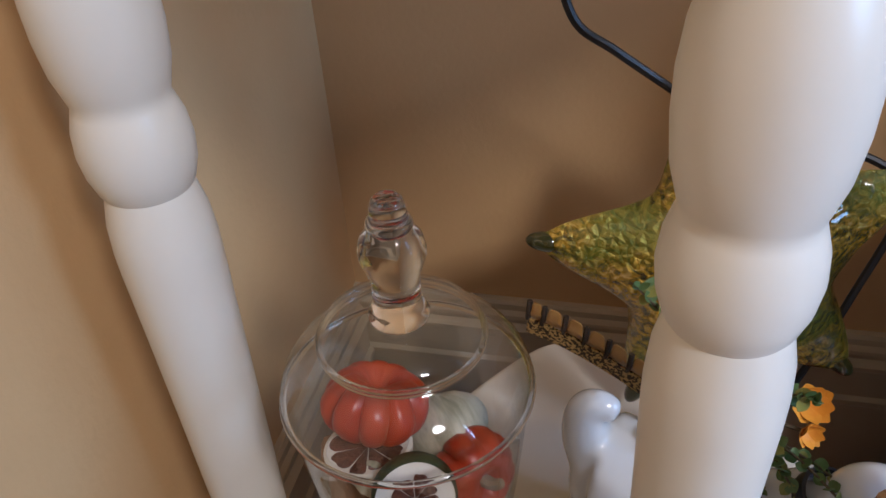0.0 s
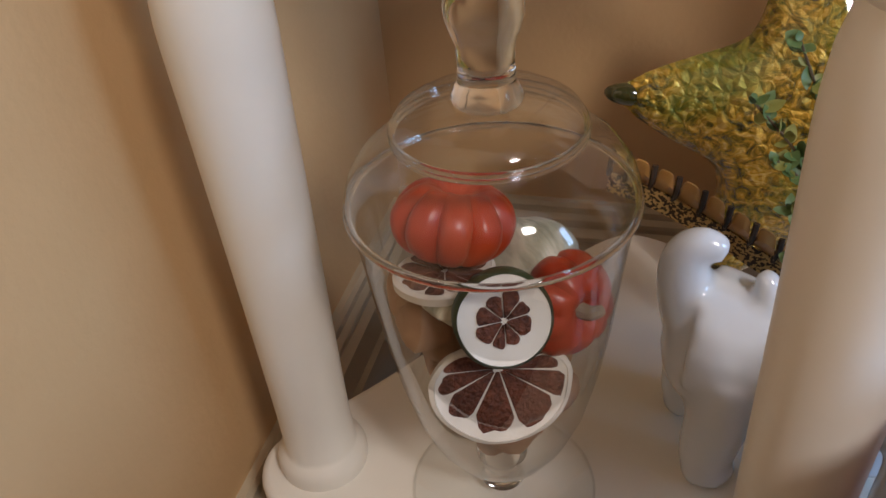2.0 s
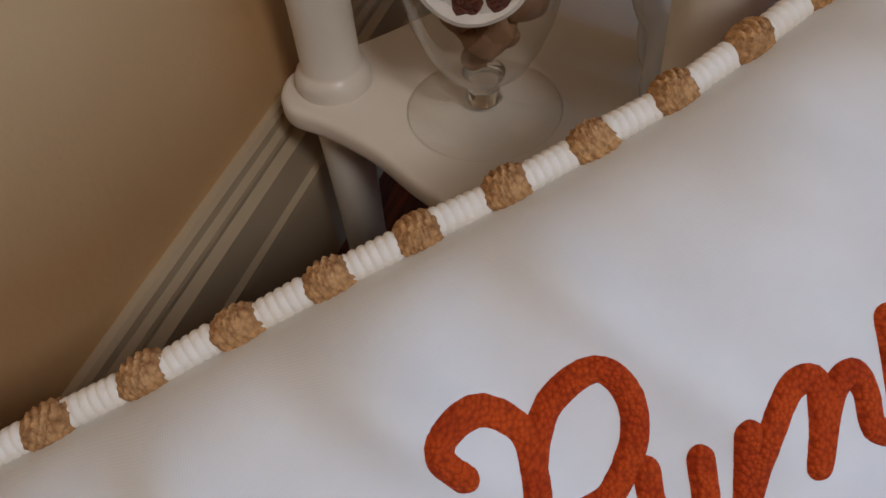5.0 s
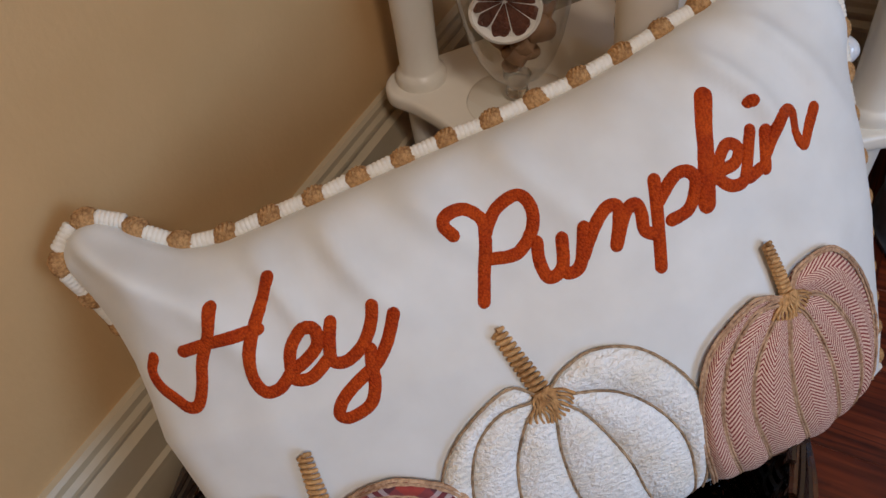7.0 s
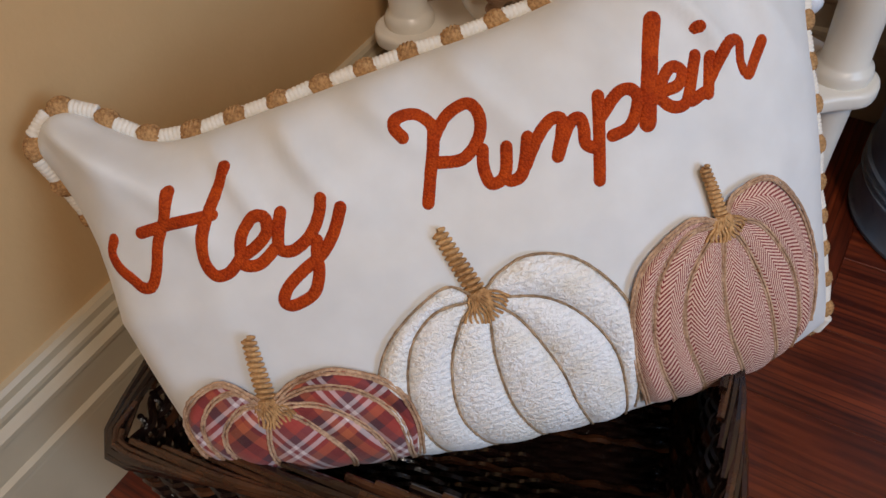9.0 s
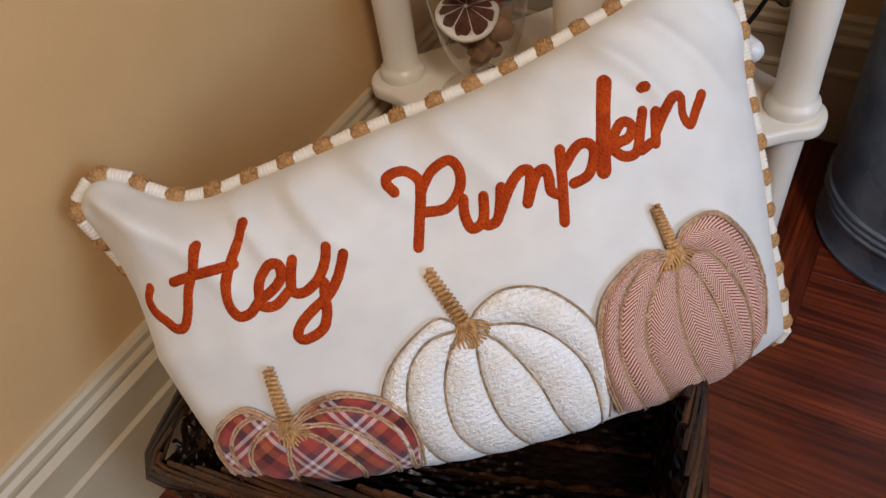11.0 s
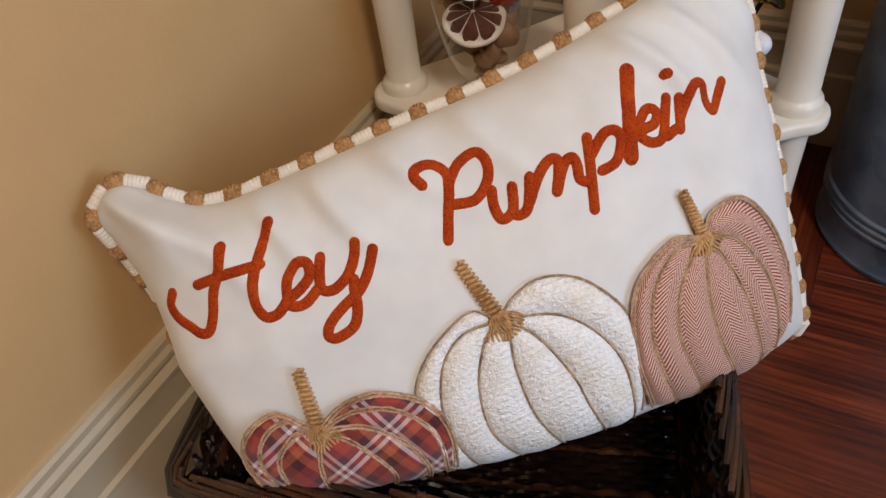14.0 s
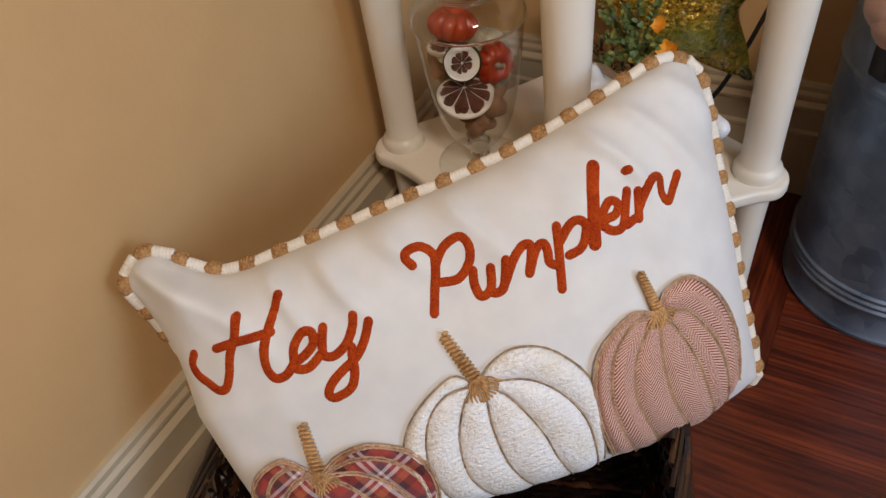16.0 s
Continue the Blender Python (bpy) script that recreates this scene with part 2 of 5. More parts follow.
def shelf_outline():
    half = [(0.0, -0.159), (0.05, -0.155), (0.095, -0.134), (0.149, -0.100), (0.19, -0.064), (0.228, -0.040), (0.262, -0.024), (0.272, 0.004), (0.258, 0.030), (0.20, 0.075), (0.10, 0.165), (0.04, 0.218)]
    pts = half + [(0.0, 0.238)] + [(-x, y) for x, y in half[:0:-1]]
    return [(q.x, q.y) for q in spline([(x, y, 0) for x, y in pts], 8, True)]


stand = thing("shelf_stand", "ivory-painted wooden corner shelf stand with turned posts", "shelf", at=STAND)
line = shelf_outline()
part("shelf_board", prism(line, SHELF - 0.02, SHELF, 0.006), WHITE, stand)
# unseen upper board, added at this height to shade the wall behind the stand
part("shelf_board", prism(line, 0.80, 0.82, 0.006), WHITE, stand)
for px, py, wide in POSTS:
    part("post", lathe([(r * wide, z) for r, z in POST], 44, m=pose(px, py, SHELF)), WHITE, stand)
    part("leg", lathe([(r * wide, z) for r, z in LEG], 32, m=pose(px, py, 0)), WHITE, stand)

# ---- pillow ----
C0 = Vector((0.0621, 0.029, 0.3848))
PN, PU, PV = Vector((0.411, -0.6144, 0.6735)), Vector((0.7716, 0.6278, 0.1019)), Vector((-0.4855, 0.4778, 0.7321))
HALF = 0.297


def crest(x):
    """Height of the top seam along the pillow."""
    if x < 0:
        return 0.095 + 0.034 * x + 0.056 * math.exp(-(((x + 0.95) / 0.15) ** 2))
    return 0.095 + 0.029 * x + 0.056 * x * x


def plan(x, y):
    """Pillow's outline: from the unit square to its own width and height."""
    ear = 1 - (0.06 if x < 0 and y > 0 else 0.05) * (abs(x) ** 9) * (abs(y) ** 9)
    if x > 0 and y > 0:
        ear = 1 - 0.13 * (x * y) ** 7
    u = HALF * x * (1 - (0.055 if x > 0 else 0.012) * (1 - y * y)) * ear
    b = crest(x) + 0.05 if y > 0 else (0.190 - 0.030 * max(0.0, -x) ** 1.5 - 0.012 * max(0.0, x) ** 3) * (1 - 0.06 * (1 - x * x))
    v = -0.05 + b * y * ear
    if x < 0:
        u *= 1 + 0.092 * abs(x) ** 5 * max(0.0, y) ** 3 - 0.13 * max(0.0, -y)
    else:
        u *= 1 + 0.028 * x**4 + 0.010 * x**6 * max(0.0, -y) ** 2
    return u, v


def unplan(u, v):
    x, y = u / HALF, (v + 0.05) / 0.16
    for _ in range(14):
        a, b = plan(x, y)
        x, y = max(-1, min(1, x + (u - a) / HALF)), max(-1, min(1, y + (v - b) / 0.17))
    return x, y


def seam(u, v):
    s = max(0.0, (u - 0.05) / 0.25)
    return -0.055 - 0.05 * s**2.2 - 0.030 * s * max(0.0, -v / 0.145) - 0.03 * max(0.0, -(v + 0.05) / 0.15)


def swell(x, y):
    full = 0.067 * (max(0.0, 1 - abs(x) ** (3 if x > 0 else 4.5)) * max(0.0, 1 - abs(y) ** 3)) ** 0.5
    # the filling sags under the middle of the lettering and beside the last pumpkin's stem
    sag = 0.012 * math.exp(-(((x + 0.07) / 0.18) ** 2) - ((y - 0.5) / 0.45) ** 2) + 0.008 * math.exp(-(((x - 0.55) / 0.16) ** 2) - ((y - 0.1) / 0.25) ** 2)
    return full - sag * (1 - y**8)


def folds(x, y, u, v):
    edge = max(abs(x), abs(y))
    w = max(0.0, edge - 0.5) / 0.5 * (1 - edge**8)
    n = noise.noise((u * 30, v * 11, 3.1)) * 0.008 * w + noise.noise((u * 9, v * 9, 8.7)) * 0.0045
    # creases that run in from the upper corner and from the top seam
    d = math.hypot(u + 0.255, v - 0.06)
    n += 0.0115 * math.sin(7.0 * math.atan2(v - 0.115, u + 0.31) + 0.6) * math.exp(-((d / 0.055) ** 2)) * (1 - edge**8)
    slant = u * 44 + 34 * v + 2.2 * noise.noise((u * 7, v * 7, 5.0))
    n += 0.032 * (0.5 + 0.5 * math.cos(2 * slant)) ** 2.5 * max(0.0, y - 0.2) * (1 - y**6) * max(0.0, 0.55 + 0.9 * noise.noise((u * 8, 1.0, 2.0)))
    return n


def tuck(x, y):
    """How far the side and bottom seams roll to the back."""
    side = (0.058 if x < 0 else 0.024) * abs(x) ** 24 * max(0.0, min(1.0, (0.85 - y) / 0.5))
    return max(side, (0.042 + 0.03 * max(0.0, -x)) * max(0.0, -y) ** (12 - 6 * max(0.0, -x)))


def face(x, y):
    u, v = plan(x, y)
    return u, v, seam(u, v) + swell(x, y) + folds(x, y, u, v) - tuck(x, y)


def on(u, v, lift=0.0):
    """A place on the pillow's front."""
    x, y = unplan(u, v)
    n = seam(u, v) + swell(x, y) + folds(x, y, u, v) - tuck(x, y) + lift
    return C0 + u * PU + v * PV + n * PN


def up_at(u, v):
    e = 0.004
    return ((on(u + e, v) - on(u - e, v)).cross(on(u, v + e) - on(u, v - e))).normalized()


def fabric(name, a, b, weave=900.0, rough=0.85, strength=0.25):
    m = mat(name, rough, 0, Sheen_Weight=0.15)
    v = coords(m, "UV")
    w1 = node(m, "ShaderNodeTexWave", Scale=weave, Distortion=0.6)
    w2 = node(m, "ShaderNodeTexWave", Scale=weave, Distortion=0.6)
    w1.bands_direction, w2.bands_direction = "X", "Y"
    n = node(m, "ShaderNodeTexNoise", Scale=26.0, Detail=5.0)
    for k in (w1, w2, n):
        join(m, v, k.inputs["Vector"])
    join(m, ramp(m, n.outputs["Fac"], ((0.3, a), (0.7, b))), shader(m).inputs["Base Color"])
    bump(m, math_node(m, "ADD", w1.outputs["Fac"], w2.outputs["Fac"]), strength, 0.0004)
    return m


CLOTH = fabric("cream_cotton", (0.637, 0.653, 0.650), (0.702, 0.723, 0.722), 420.0, 0.85, 0.08)
JUTE = noisy("jute_twine", (0.21, 0.095, 0.030), (0.66, 0.39, 0.165), 330, 0.95, (0.8, 0.0012), bump_scale=800, low=0.34, high=0.64)
CORD = noisy("grey_brown_cord", (0.15, 0.095, 0.052), (0.52, 0.37, 0.23), 420, 0.95, (0.8, 0.0010), bump_scale=900, low=0.38, high=0.62)
PINKCORD = noisy("pinkish_tan_cord", (0.24, 0.125, 0.070), (0.62, 0.42, 0.27), 420, 0.95, (0.8, 0.0010), bump_scale=900, low=0.36, high=0.62)
COTTON = noisy("white_crochet_cotton", (0.68, 0.64, 0.56), (0.78, 0.75, 0.68), 120, 0.9, (0.4, 0.0006), bump_scale=900)


def stitch_material():
    m = mat("rust_chain_stitch", 0.9, 0, Specular_IOR_Level=0.2)
    v = coords(m, "UV")
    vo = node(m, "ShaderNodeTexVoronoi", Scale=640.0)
    n = node(m, "ShaderNodeTexNoise", Scale=60.0, Detail=4.0)
    join(m, v, vo.inputs["Vector"])
    join(m, v, n.inputs["Vector"])
    col = ramp(m, n.outputs["Fac"], ((0.3, (0.37, 0.037, 0.003)), (0.7, (0.52, 0.070, 0.005))))
    # shade in the pits between stitches is put into the colour
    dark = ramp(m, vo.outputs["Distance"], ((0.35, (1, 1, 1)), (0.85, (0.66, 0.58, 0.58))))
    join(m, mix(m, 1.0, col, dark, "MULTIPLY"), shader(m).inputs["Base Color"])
    b = bump(m, vo.outputs["Distance"], 0.8, 0.0012)
    b.invert = True
    return m


STITCH = stitch_material()


def put_uv(bm, table):
    layer = bm.loops.layers.uv.new("uv")
    for f in bm.faces:
        for l in f.loops:
            l[layer].uv = table[l.vert]


pillow = thing("pillow", "cream lumbar pillow with rust lettering, appliqued pumpkins and jute trim", "pillow")


def cover(front_side):
    bm = bmesh.new()
    nx, ny = 150, 90
    table = {}

    def sheet(front):
        grid = []
        for j in range(ny + 1):
            row = []
            for i in range(nx + 1):
                x, y = -1 + 2 * i / nx, -1 + 2 * j / ny
                x, y = math.sin(x * math.pi / 2) * 0.4 + x * 0.6, math.sin(y * math.pi / 2) * 0.4 + y * 0.6
                u, v, n = face(x, y)
                if not front:
                    n = seam(u, v) - 0.75 * swell(x, y) - tuck(x, y)
                w = bm.verts.new(C0 + u * PU + v * PV + n * PN)
                table[w] = (u, v)
                row.append(w)
            grid.append(row)
        for j in range(ny):
            for i in range(nx):
                q = (grid[j][i], grid[j][i + 1], grid[j + 1][i + 1], grid[j + 1][i])
                bm.faces.new(q if front else q[::-1])

    sheet(front_side)
    put_uv(bm, table)
    return part("front_cover" if front_side else "back_cover", bm, CLOTH if front_side else TICKING, pillow, "" if front_side else "red and cream woven back")


def ticking():
    m = mat("red_woven_ticking", 0.85)
    v = coords(m, "UV", rot=(0, 0, radians(35)))
    w = node(m, "ShaderNodeTexWave", Scale=60.0, Distortion=0.4)
    join(m, v, w.inputs["Vector"])
    join(m, ramp(m, w.outputs["Fac"], ((0.45, (0.38, 0.06, 0.05)), (0.55, (0.66, 0.5, 0.42)))), shader(m).inputs["Base Color"])
    bump(m, w.outputs["Fac"], 0.3, 0.0006)
    return m


TICKING = ticking()
cover(True)
cover(False)


def ribbon(strokes, width, thick=0.0024):
    """Raised embroidered strokes that follow the pillow's front."""
    bm = bmesh.new()
    table = {}
    for pts in strokes:
        wide = width
        if isinstance(pts, tuple):
            wide, pts = pts
        line = spline([(a, b, 0) for a, b in pts], 7)
        if len(line) < 3:
            line = [Vector((pts[0][0] + d, pts[0][1], 0)) for d in (-0.001, 0, 0.001)]
        ends = 5
        d0, d1 = (line[0] - line[1]).normalized(), (line[-1] - line[-2]).normalized()
        path = [(line[0] + d0 * wide / 2 * math.cos(k * math.pi / 2 / ends), math.sin(k * math.pi / 2 / ends)) for k in range(ends)]
        path += [(p, 1.0) for p in line]
        path += [(line[-1] + d1 * wide / 2 * math.sin((k + 1) * math.pi / 2 / ends), math.cos((k + 1) * math.pi / 2 / ends)) for k in range(ends)]
        rows, run = [], 0.0
        for k, (p, s) in enumerate(path):
            a, b = path[max(k - 1, 0)][0], path[min(k + 1, len(path) - 1)][0]
            d = (b - a).normalized() if (b - a).length > 1e-9 else d0
            side = Vector((-d.y, d.x, 0))
            row = []
            for i in range(7):
                c = -1 + i / 3
                wob = 1 + 0.05 * noise.noise((p.x * 400, p.y * 400, c))
                q = p + side * c * wide / 2 * max(s, 0.05) * wob
                w = bm.verts.new(on(q.x, q.y, thick * math.sqrt(max(0.0, 1 - c * c)) * max(s, 0.1) - 0.0004))
                table[w] = (q.x, q.y)
                row.append(w)
            rows.append(row)
        for a, b in zip(rows, rows[1:]):
            for i in range(6):
                bm.faces.new((a[i], b[i], b[i + 1], a[i + 1]))
    bmesh.ops.recalc_face_normals(bm, faces=bm.faces[:])
    put_uv(bm, table)
    return bm


LETTERS = {
    "letter_h": [[(-0.256, 0.012), (-0.261, 0.003), (-0.258, -0.008), (-0.249, -0.018), (-0.241, -0.026), (-0.233, -0.025), (-0.226, -0.013), (-0.220, 0.003), (-0.209, 0.020), (-0.204, 0.035)],
                 [(-0.231, 0.012), (-0.213, 0.013), (-0.197, 0.013), (-0.178, 0.013)],
                 [(-0.163, 0.043), (-0.171, 0.029), (-0.181, 0.013), (-0.188, -0.003), (-0.190, -0.018), (-0.185, -0.028), (-0.175, -0.028), (-0.165, -0.020)]],
    "letter_e": [[(-0.165, -0.020), (-0.153, -0.015), (-0.143, -0.007), (-0.142, 0.003), (-0.150, 0.005), (-0.160, -0.004), (-0.164, -0.015), (-0.164, -0.025), (-0.153, -0.027), (-0.140, -0.019)]],
    "letter_y": [[(-0.131, 0.004), (-0.135, -0.008), (-0.137, -0.020), (-0.128, -0.023), (-0.115, -0.016), (-0.106, -0.004), (-0.102, 0.007)],
                 [(-0.090, -0.002), (-0.099, -0.018), (-0.110, -0.030), (-0.125, -0.038), (-0.138, -0.047), (-0.143, -0.056), (-0.137, -0.060), (-0.122, -0.055), (-0.115, -0.043), (-0.113, -0.029), (-0.111, -0.020)]],
    "letter_p": [[(-0.039, 0.034), (-0.043, 0.042), (-0.039, 0.048), (-0.027, 0.048), (-0.018, 0.038), (-0.020, 0.024), (-0.026, 0.006), (-0.032, -0.013)],
                 [(-0.019, 0.028), (-0.007, 0.042), (0.009, 0.047), (0.015, 0.036), (0.011, 0.022), (-0.002, 0.011), (-0.019, 0.012)]],
    "letter_u": [[(0.012, 0.014), (0.010, 0.001), (0.013, -0.010), (0.023, -0.006), (0.028, 0.012)], [(0.023, -0.006), (0.026, -0.011), (0.035, -0.007), (0.043, 0.015)]],
    "letter_m": [[(0.038, -0.003), (0.049, 0.013), (0.061, 0.023), (0.068, 0.020), (0.060, -0.002)], [(0.060, -0.002), (0.071, 0.016), (0.079, 0.020), (0.081, 0.013), (0.080, 0.002), (0.087, -0.003)]],
    "letter_small_p": [[(0.095, 0.031), (0.091, 0.010), (0.084, -0.024)], [(0.094, 0.017), (0.108, 0.030), (0.117, 0.030), (0.120, 0.022), (0.112, 0.007), (0.099, 0.003)]],
    "letter_k": [(0.013, [(0.144, 0.073), (0.135, 0.048), (0.128, 0.025), (0.124, 0.006)]), [(0.129, 0.019), (0.146, 0.038), (0.155, 0.035), (0.150, 0.026), (0.135, 0.023), (0.142, 0.013), (0.153, 0.013), (0.160, 0.026)]],
    "letter_i": [[(0.167, 0.043), (0.160, 0.026), (0.157, 0.014), (0.167, 0.017)], [(0.172, 0.061)]],
    "letter_n": [[(0.177, 0.040), (0.174, 0.028), (0.171, 0.016)], [(0.174, 0.025), (0.190, 0.045), (0.202, 0.047), (0.199, 0.032), (0.204, 0.023), (0.214, 0.034), (0.222, 0.044)]],
}
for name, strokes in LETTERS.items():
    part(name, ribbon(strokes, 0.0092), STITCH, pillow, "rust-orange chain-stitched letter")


# trim along the pillow's seam: jute knots and crochet sleeves by turns
def knot_mesh():
    """Plaited twine: one bundle whose strands lie in a row of Vs."""
    bm = bmesh.new()
    nx, na = 44, 24
    rings = []
    for j in range(nx + 1):
        x = -0.0092 + 0.0184 * j / nx
        ring = []
        for i in range(na):
            a = 2 * math.pi * i / na
            lie = x - 0.0065 * abs(math.cos(a)) + 0.0006 * noise.noise((x * 300, 2 * math.cos(a), 2 * math.sin(a)))
            r = 0.0080 * max(0.10, 1 - (x / 0.0096) ** 2) ** 0.36
            r *= 0.86 + 0.20 * abs(math.sin(math.pi * lie / 0.0031)) + 0.05 * noise.noise((x * 700, 5 * math.cos(a), 5 * math.sin(a)))
            ring.append(bm.verts.new((x + 0.0016 * abs(math.cos(a)), r * math.cos(a), r * math.sin(a))))
        rings.append(ring)
    for p, q in zip(rings, rings[1:]):
        for i in range(na):
            bm.faces.new((p[i], q[i], q[(i + 1) % na], p[(i + 1) % na]))
    bm.faces.new(rings[0])
    bm.faces.new(rings[-1][::-1])
    bmesh.ops.recalc_face_normals(bm, faces=bm.faces[:])
    return bm


def sleeve_mesh():
    prof = [(0.0, -0.0095), (0.0056, -0.0095)]
    for k in range(6):
        z = -0.0090 + 0.0030 * k
        prof += [(0.0062, z), (0.0070, z + 0.0008), (0.0070, z + 0.0021), (0.0062, z + 0.0029)]
    prof += [(0.0056, 0.0095), (0.0, 0.0095)]
    bm = lathe(prof, 14, m=pose(0, 0, 0, 0, 90, 0) @ Matrix.Diagonal((0.75, 0.86, 1, 1)))
    return bm


def perimeter():
    out = []
    n = 240
    for k in range(n):
        t = -1 + 2 * k / n
        out.append((t, 1.0))
    for k in range(n // 2):
        out.append((1.0, 1 - 4 * k / n))
    for k in range(n):
        out.append((1 - 2 * k / n, -1.0))
    for k in range(n // 2):
        out.append((-1.0, -1 + 4 * k / n))
    pts = []
    for x, y in out:
        u, v = plan(x, y)
        pts.append(C0 + u * PU + v * PV + (seam(u, v) - tuck(x, y)) * PN)
    return pts


edge_line = perimeter()
lengths = [0.0]
for a, b in zip(edge_line, edge_line[1:] + edge_line[:1]):
    lengths.append(lengths[-1] + (b - a).length)
count = 2 * round(lengths[-1] / 0.0345)
step = lengths[-1] / count
knot = sleeve = None
k = 0
for i in range(count):
    want = (i + 0.3) * step
    while lengths[k + 1] < want:
        k += 1
    a, b = edge_line[k], edge_line[(k + 1) % len(edge_line)]
    if 1.5 * 240 + 4 < k < 2.5 * 240 - 2:
        continue  # the bottom seam has no trim
    p = a + (b - a) * ((want - lengths[k]) / max(lengths[k + 1] - lengths[k], 1e-9))
    p2, p0 = edge_line[(k + 5) % len(edge_line)], edge_line[k - 4]
    tx = (p2 - p0).normalized()
    out = PN.cross(tx).normalized()
    p = p + out * 0.004
    m = Matrix((tx, out, tx.cross(out))).transposed().to_4x4()
    m.translation = p
    m = m @ pose(0, 0, 0, random.uniform(-35, 35) if i % 2 else 0, random.uniform(-5, 5), random.uniform(-6, 6))
    if i % 2:
        if knot is None:
            knot = part("jute_knot", knot_mesh(), JUTE, pillow, "twisted tan jute knot")
            ob = knot
        else:
            ob = new("jute_knot", knot.data)
            ob.parent = pillow
    else:
        if sleeve is None:
            sleeve = part("crochet_band", sleeve_mesh(), COTTON, pillow, "white crochet wrapped band")
            ob = sleeve
        else:
            ob = new("crochet_band", sleeve.data)
            ob.parent = pillow
    ob.matrix_basis = m @ Matrix.Diagonal((1.0 if i % 2 else step / 0.0150, 1, 1, 1))

# pumpkins sewn on the front


def uv_split(m):
    c = node(m, "ShaderNodeTexCoord")
    s = node(m, "ShaderNodeSeparateXYZ")
    join(m, c.outputs["UV"], s.inputs[0])
    return s.outputs[0], s.outputs[1]


def plaid():
    m = mat("red_plaid_cloth", 0.85, 0, Sheen_Weight=0.1)
    x, y = uv_split(m)
    # the cloth is laid on the bias
    p = math_node(m, "ADD", math_node(m, "MULTIPLY", x, 0.88), math_node(m, "MULTIPLY", y, 0.47))
    q = math_node(m, "SUBTRACT", math_node(m, "MULTIPLY", y, 0.88), math_node(m, "MULTIPLY", x, 0.47))
    cols = []
    for k, d in enumerate((p, q)):
        f = math_node(m, "FRACT", math_node(m, "MULTIPLY", d, 19.0))
        r = ramp(m, f, ((0.0, (0.32, 0.040, 0.032)), (0.18, (0.075, 0.012, 0.018)), (0.36, (0.44, 0.11, 0.045)), (0.50, (0.26, 0.035, 0.032)), (0.57, (0.74, 0.66, 0.66)), (0.64, (0.24, 0.045, 0.05)), (0.71, (0.70, 0.62, 0.64)), (0.77, (0.12, 0.045, 0.06)), (0.9, (0.36, 0.055, 0.040))))
        r.node.color_ramp.interpolation = "CONSTANT"
        cols.append(r)
    w = node(m, "ShaderNodeTexWave", Scale=500.0)
    w.bands_direction = "DIAGONAL"
    c = node(m, "ShaderNodeTexCoord")
    join(m, c.outputs["UV"], w.inputs["Vector"])
    join(m, mix(m, 0.5, cols[0], cols[1]), shader(m).inputs["Base Color"])
    bump(m, w.outputs["Fac"], 0.25, 0.0004)
    return m


def herringbone():
    m = mat("red_herringbone_cloth", 0.85, 0, Sheen_Weight=0.1)
    x, y = uv_split(m)
    tri = math_node(m, "PINGPONG", math_node(m, "MULTIPLY", x, 1.0), 0.0110)
    s = math_node(m, "ADD", y, math_node(m, "MULTIPLY", tri, 1.15))
    f = math_node(m, "FRACT", math_node(m, "MULTIPLY", s, 285.0))
    n = node(m, "ShaderNodeTexNoise", Scale=300.0, Detail=2.0)
    c = node(m, "ShaderNodeTexCoord")
    join(m, c.outputs["UV"], n.inputs["Vector"])
    g = math_node(m, "ADD", f, math_node(m, "MULTIPLY", math_node(m, "SUBTRACT", n.outputs["Fac"], 0.5), 0.5))
    col = ramp(m, g, ((0.44, (0.23, 0.026, 0.024)), (0.52, (0.70, 0.51, 0.40))))
    join(m, col, shader(m).inputs["Base Color"])
    bump(m, f, 0.3, 0.0005)
    return m


def chenille():
    m = mat("white_chenille_knit", 0.95, 0, Sheen_Weight=0.2)
    v = coords(m, "UV", rot=(0, 0, radians(-6)))
    rows_ = node(m, "ShaderNodeTexWave", Scale=58.0, Distortion=6.5, Detail=3.0)
    rows_.inputs["Detail Scale"].default_value = 5.0
    rows_.bands_direction = "Y"
    n = node(m, "ShaderNodeTexNoise", Scale=260.0, Detail=3.0, Roughness=0.6)
    tuft = node(m, "ShaderNodeTexVoronoi", Scale=190.0)
    big = node(m, "ShaderNodeTexNoise", Scale=28.0, Detail=3.0)
    for k in (rows_, n, big, tuft):
        join(m, v, k.inputs["Vector"])
    h = math_node(m, "ADD", math_node(m, "MULTIPLY", rows_.outputs["Fac"], 0.30), math_node(m, "MULTIPLY", n.outputs["Fac"], 0.75))
    h = math_node(m, "SUBTRACT", h, math_node(m, "MULTIPLY", tuft.outputs["Distance"], 0.35))
    a = ramp(m, h, ((0.02, (0.74, 0.76, 0.77)), (0.28, (0.87, 0.895, 0.91))))
    b = ramp(m, big.outputs["Fac"], ((0.45, (1, 1, 1)), (0.70, (0.92, 0.87, 0.78))))
    join(m, mix(m, 1.0, a, b, "MULTIPLY"), shader(m).inputs["Base Color"])
    bump(m, h, 0.8, 0.0030)
    return m


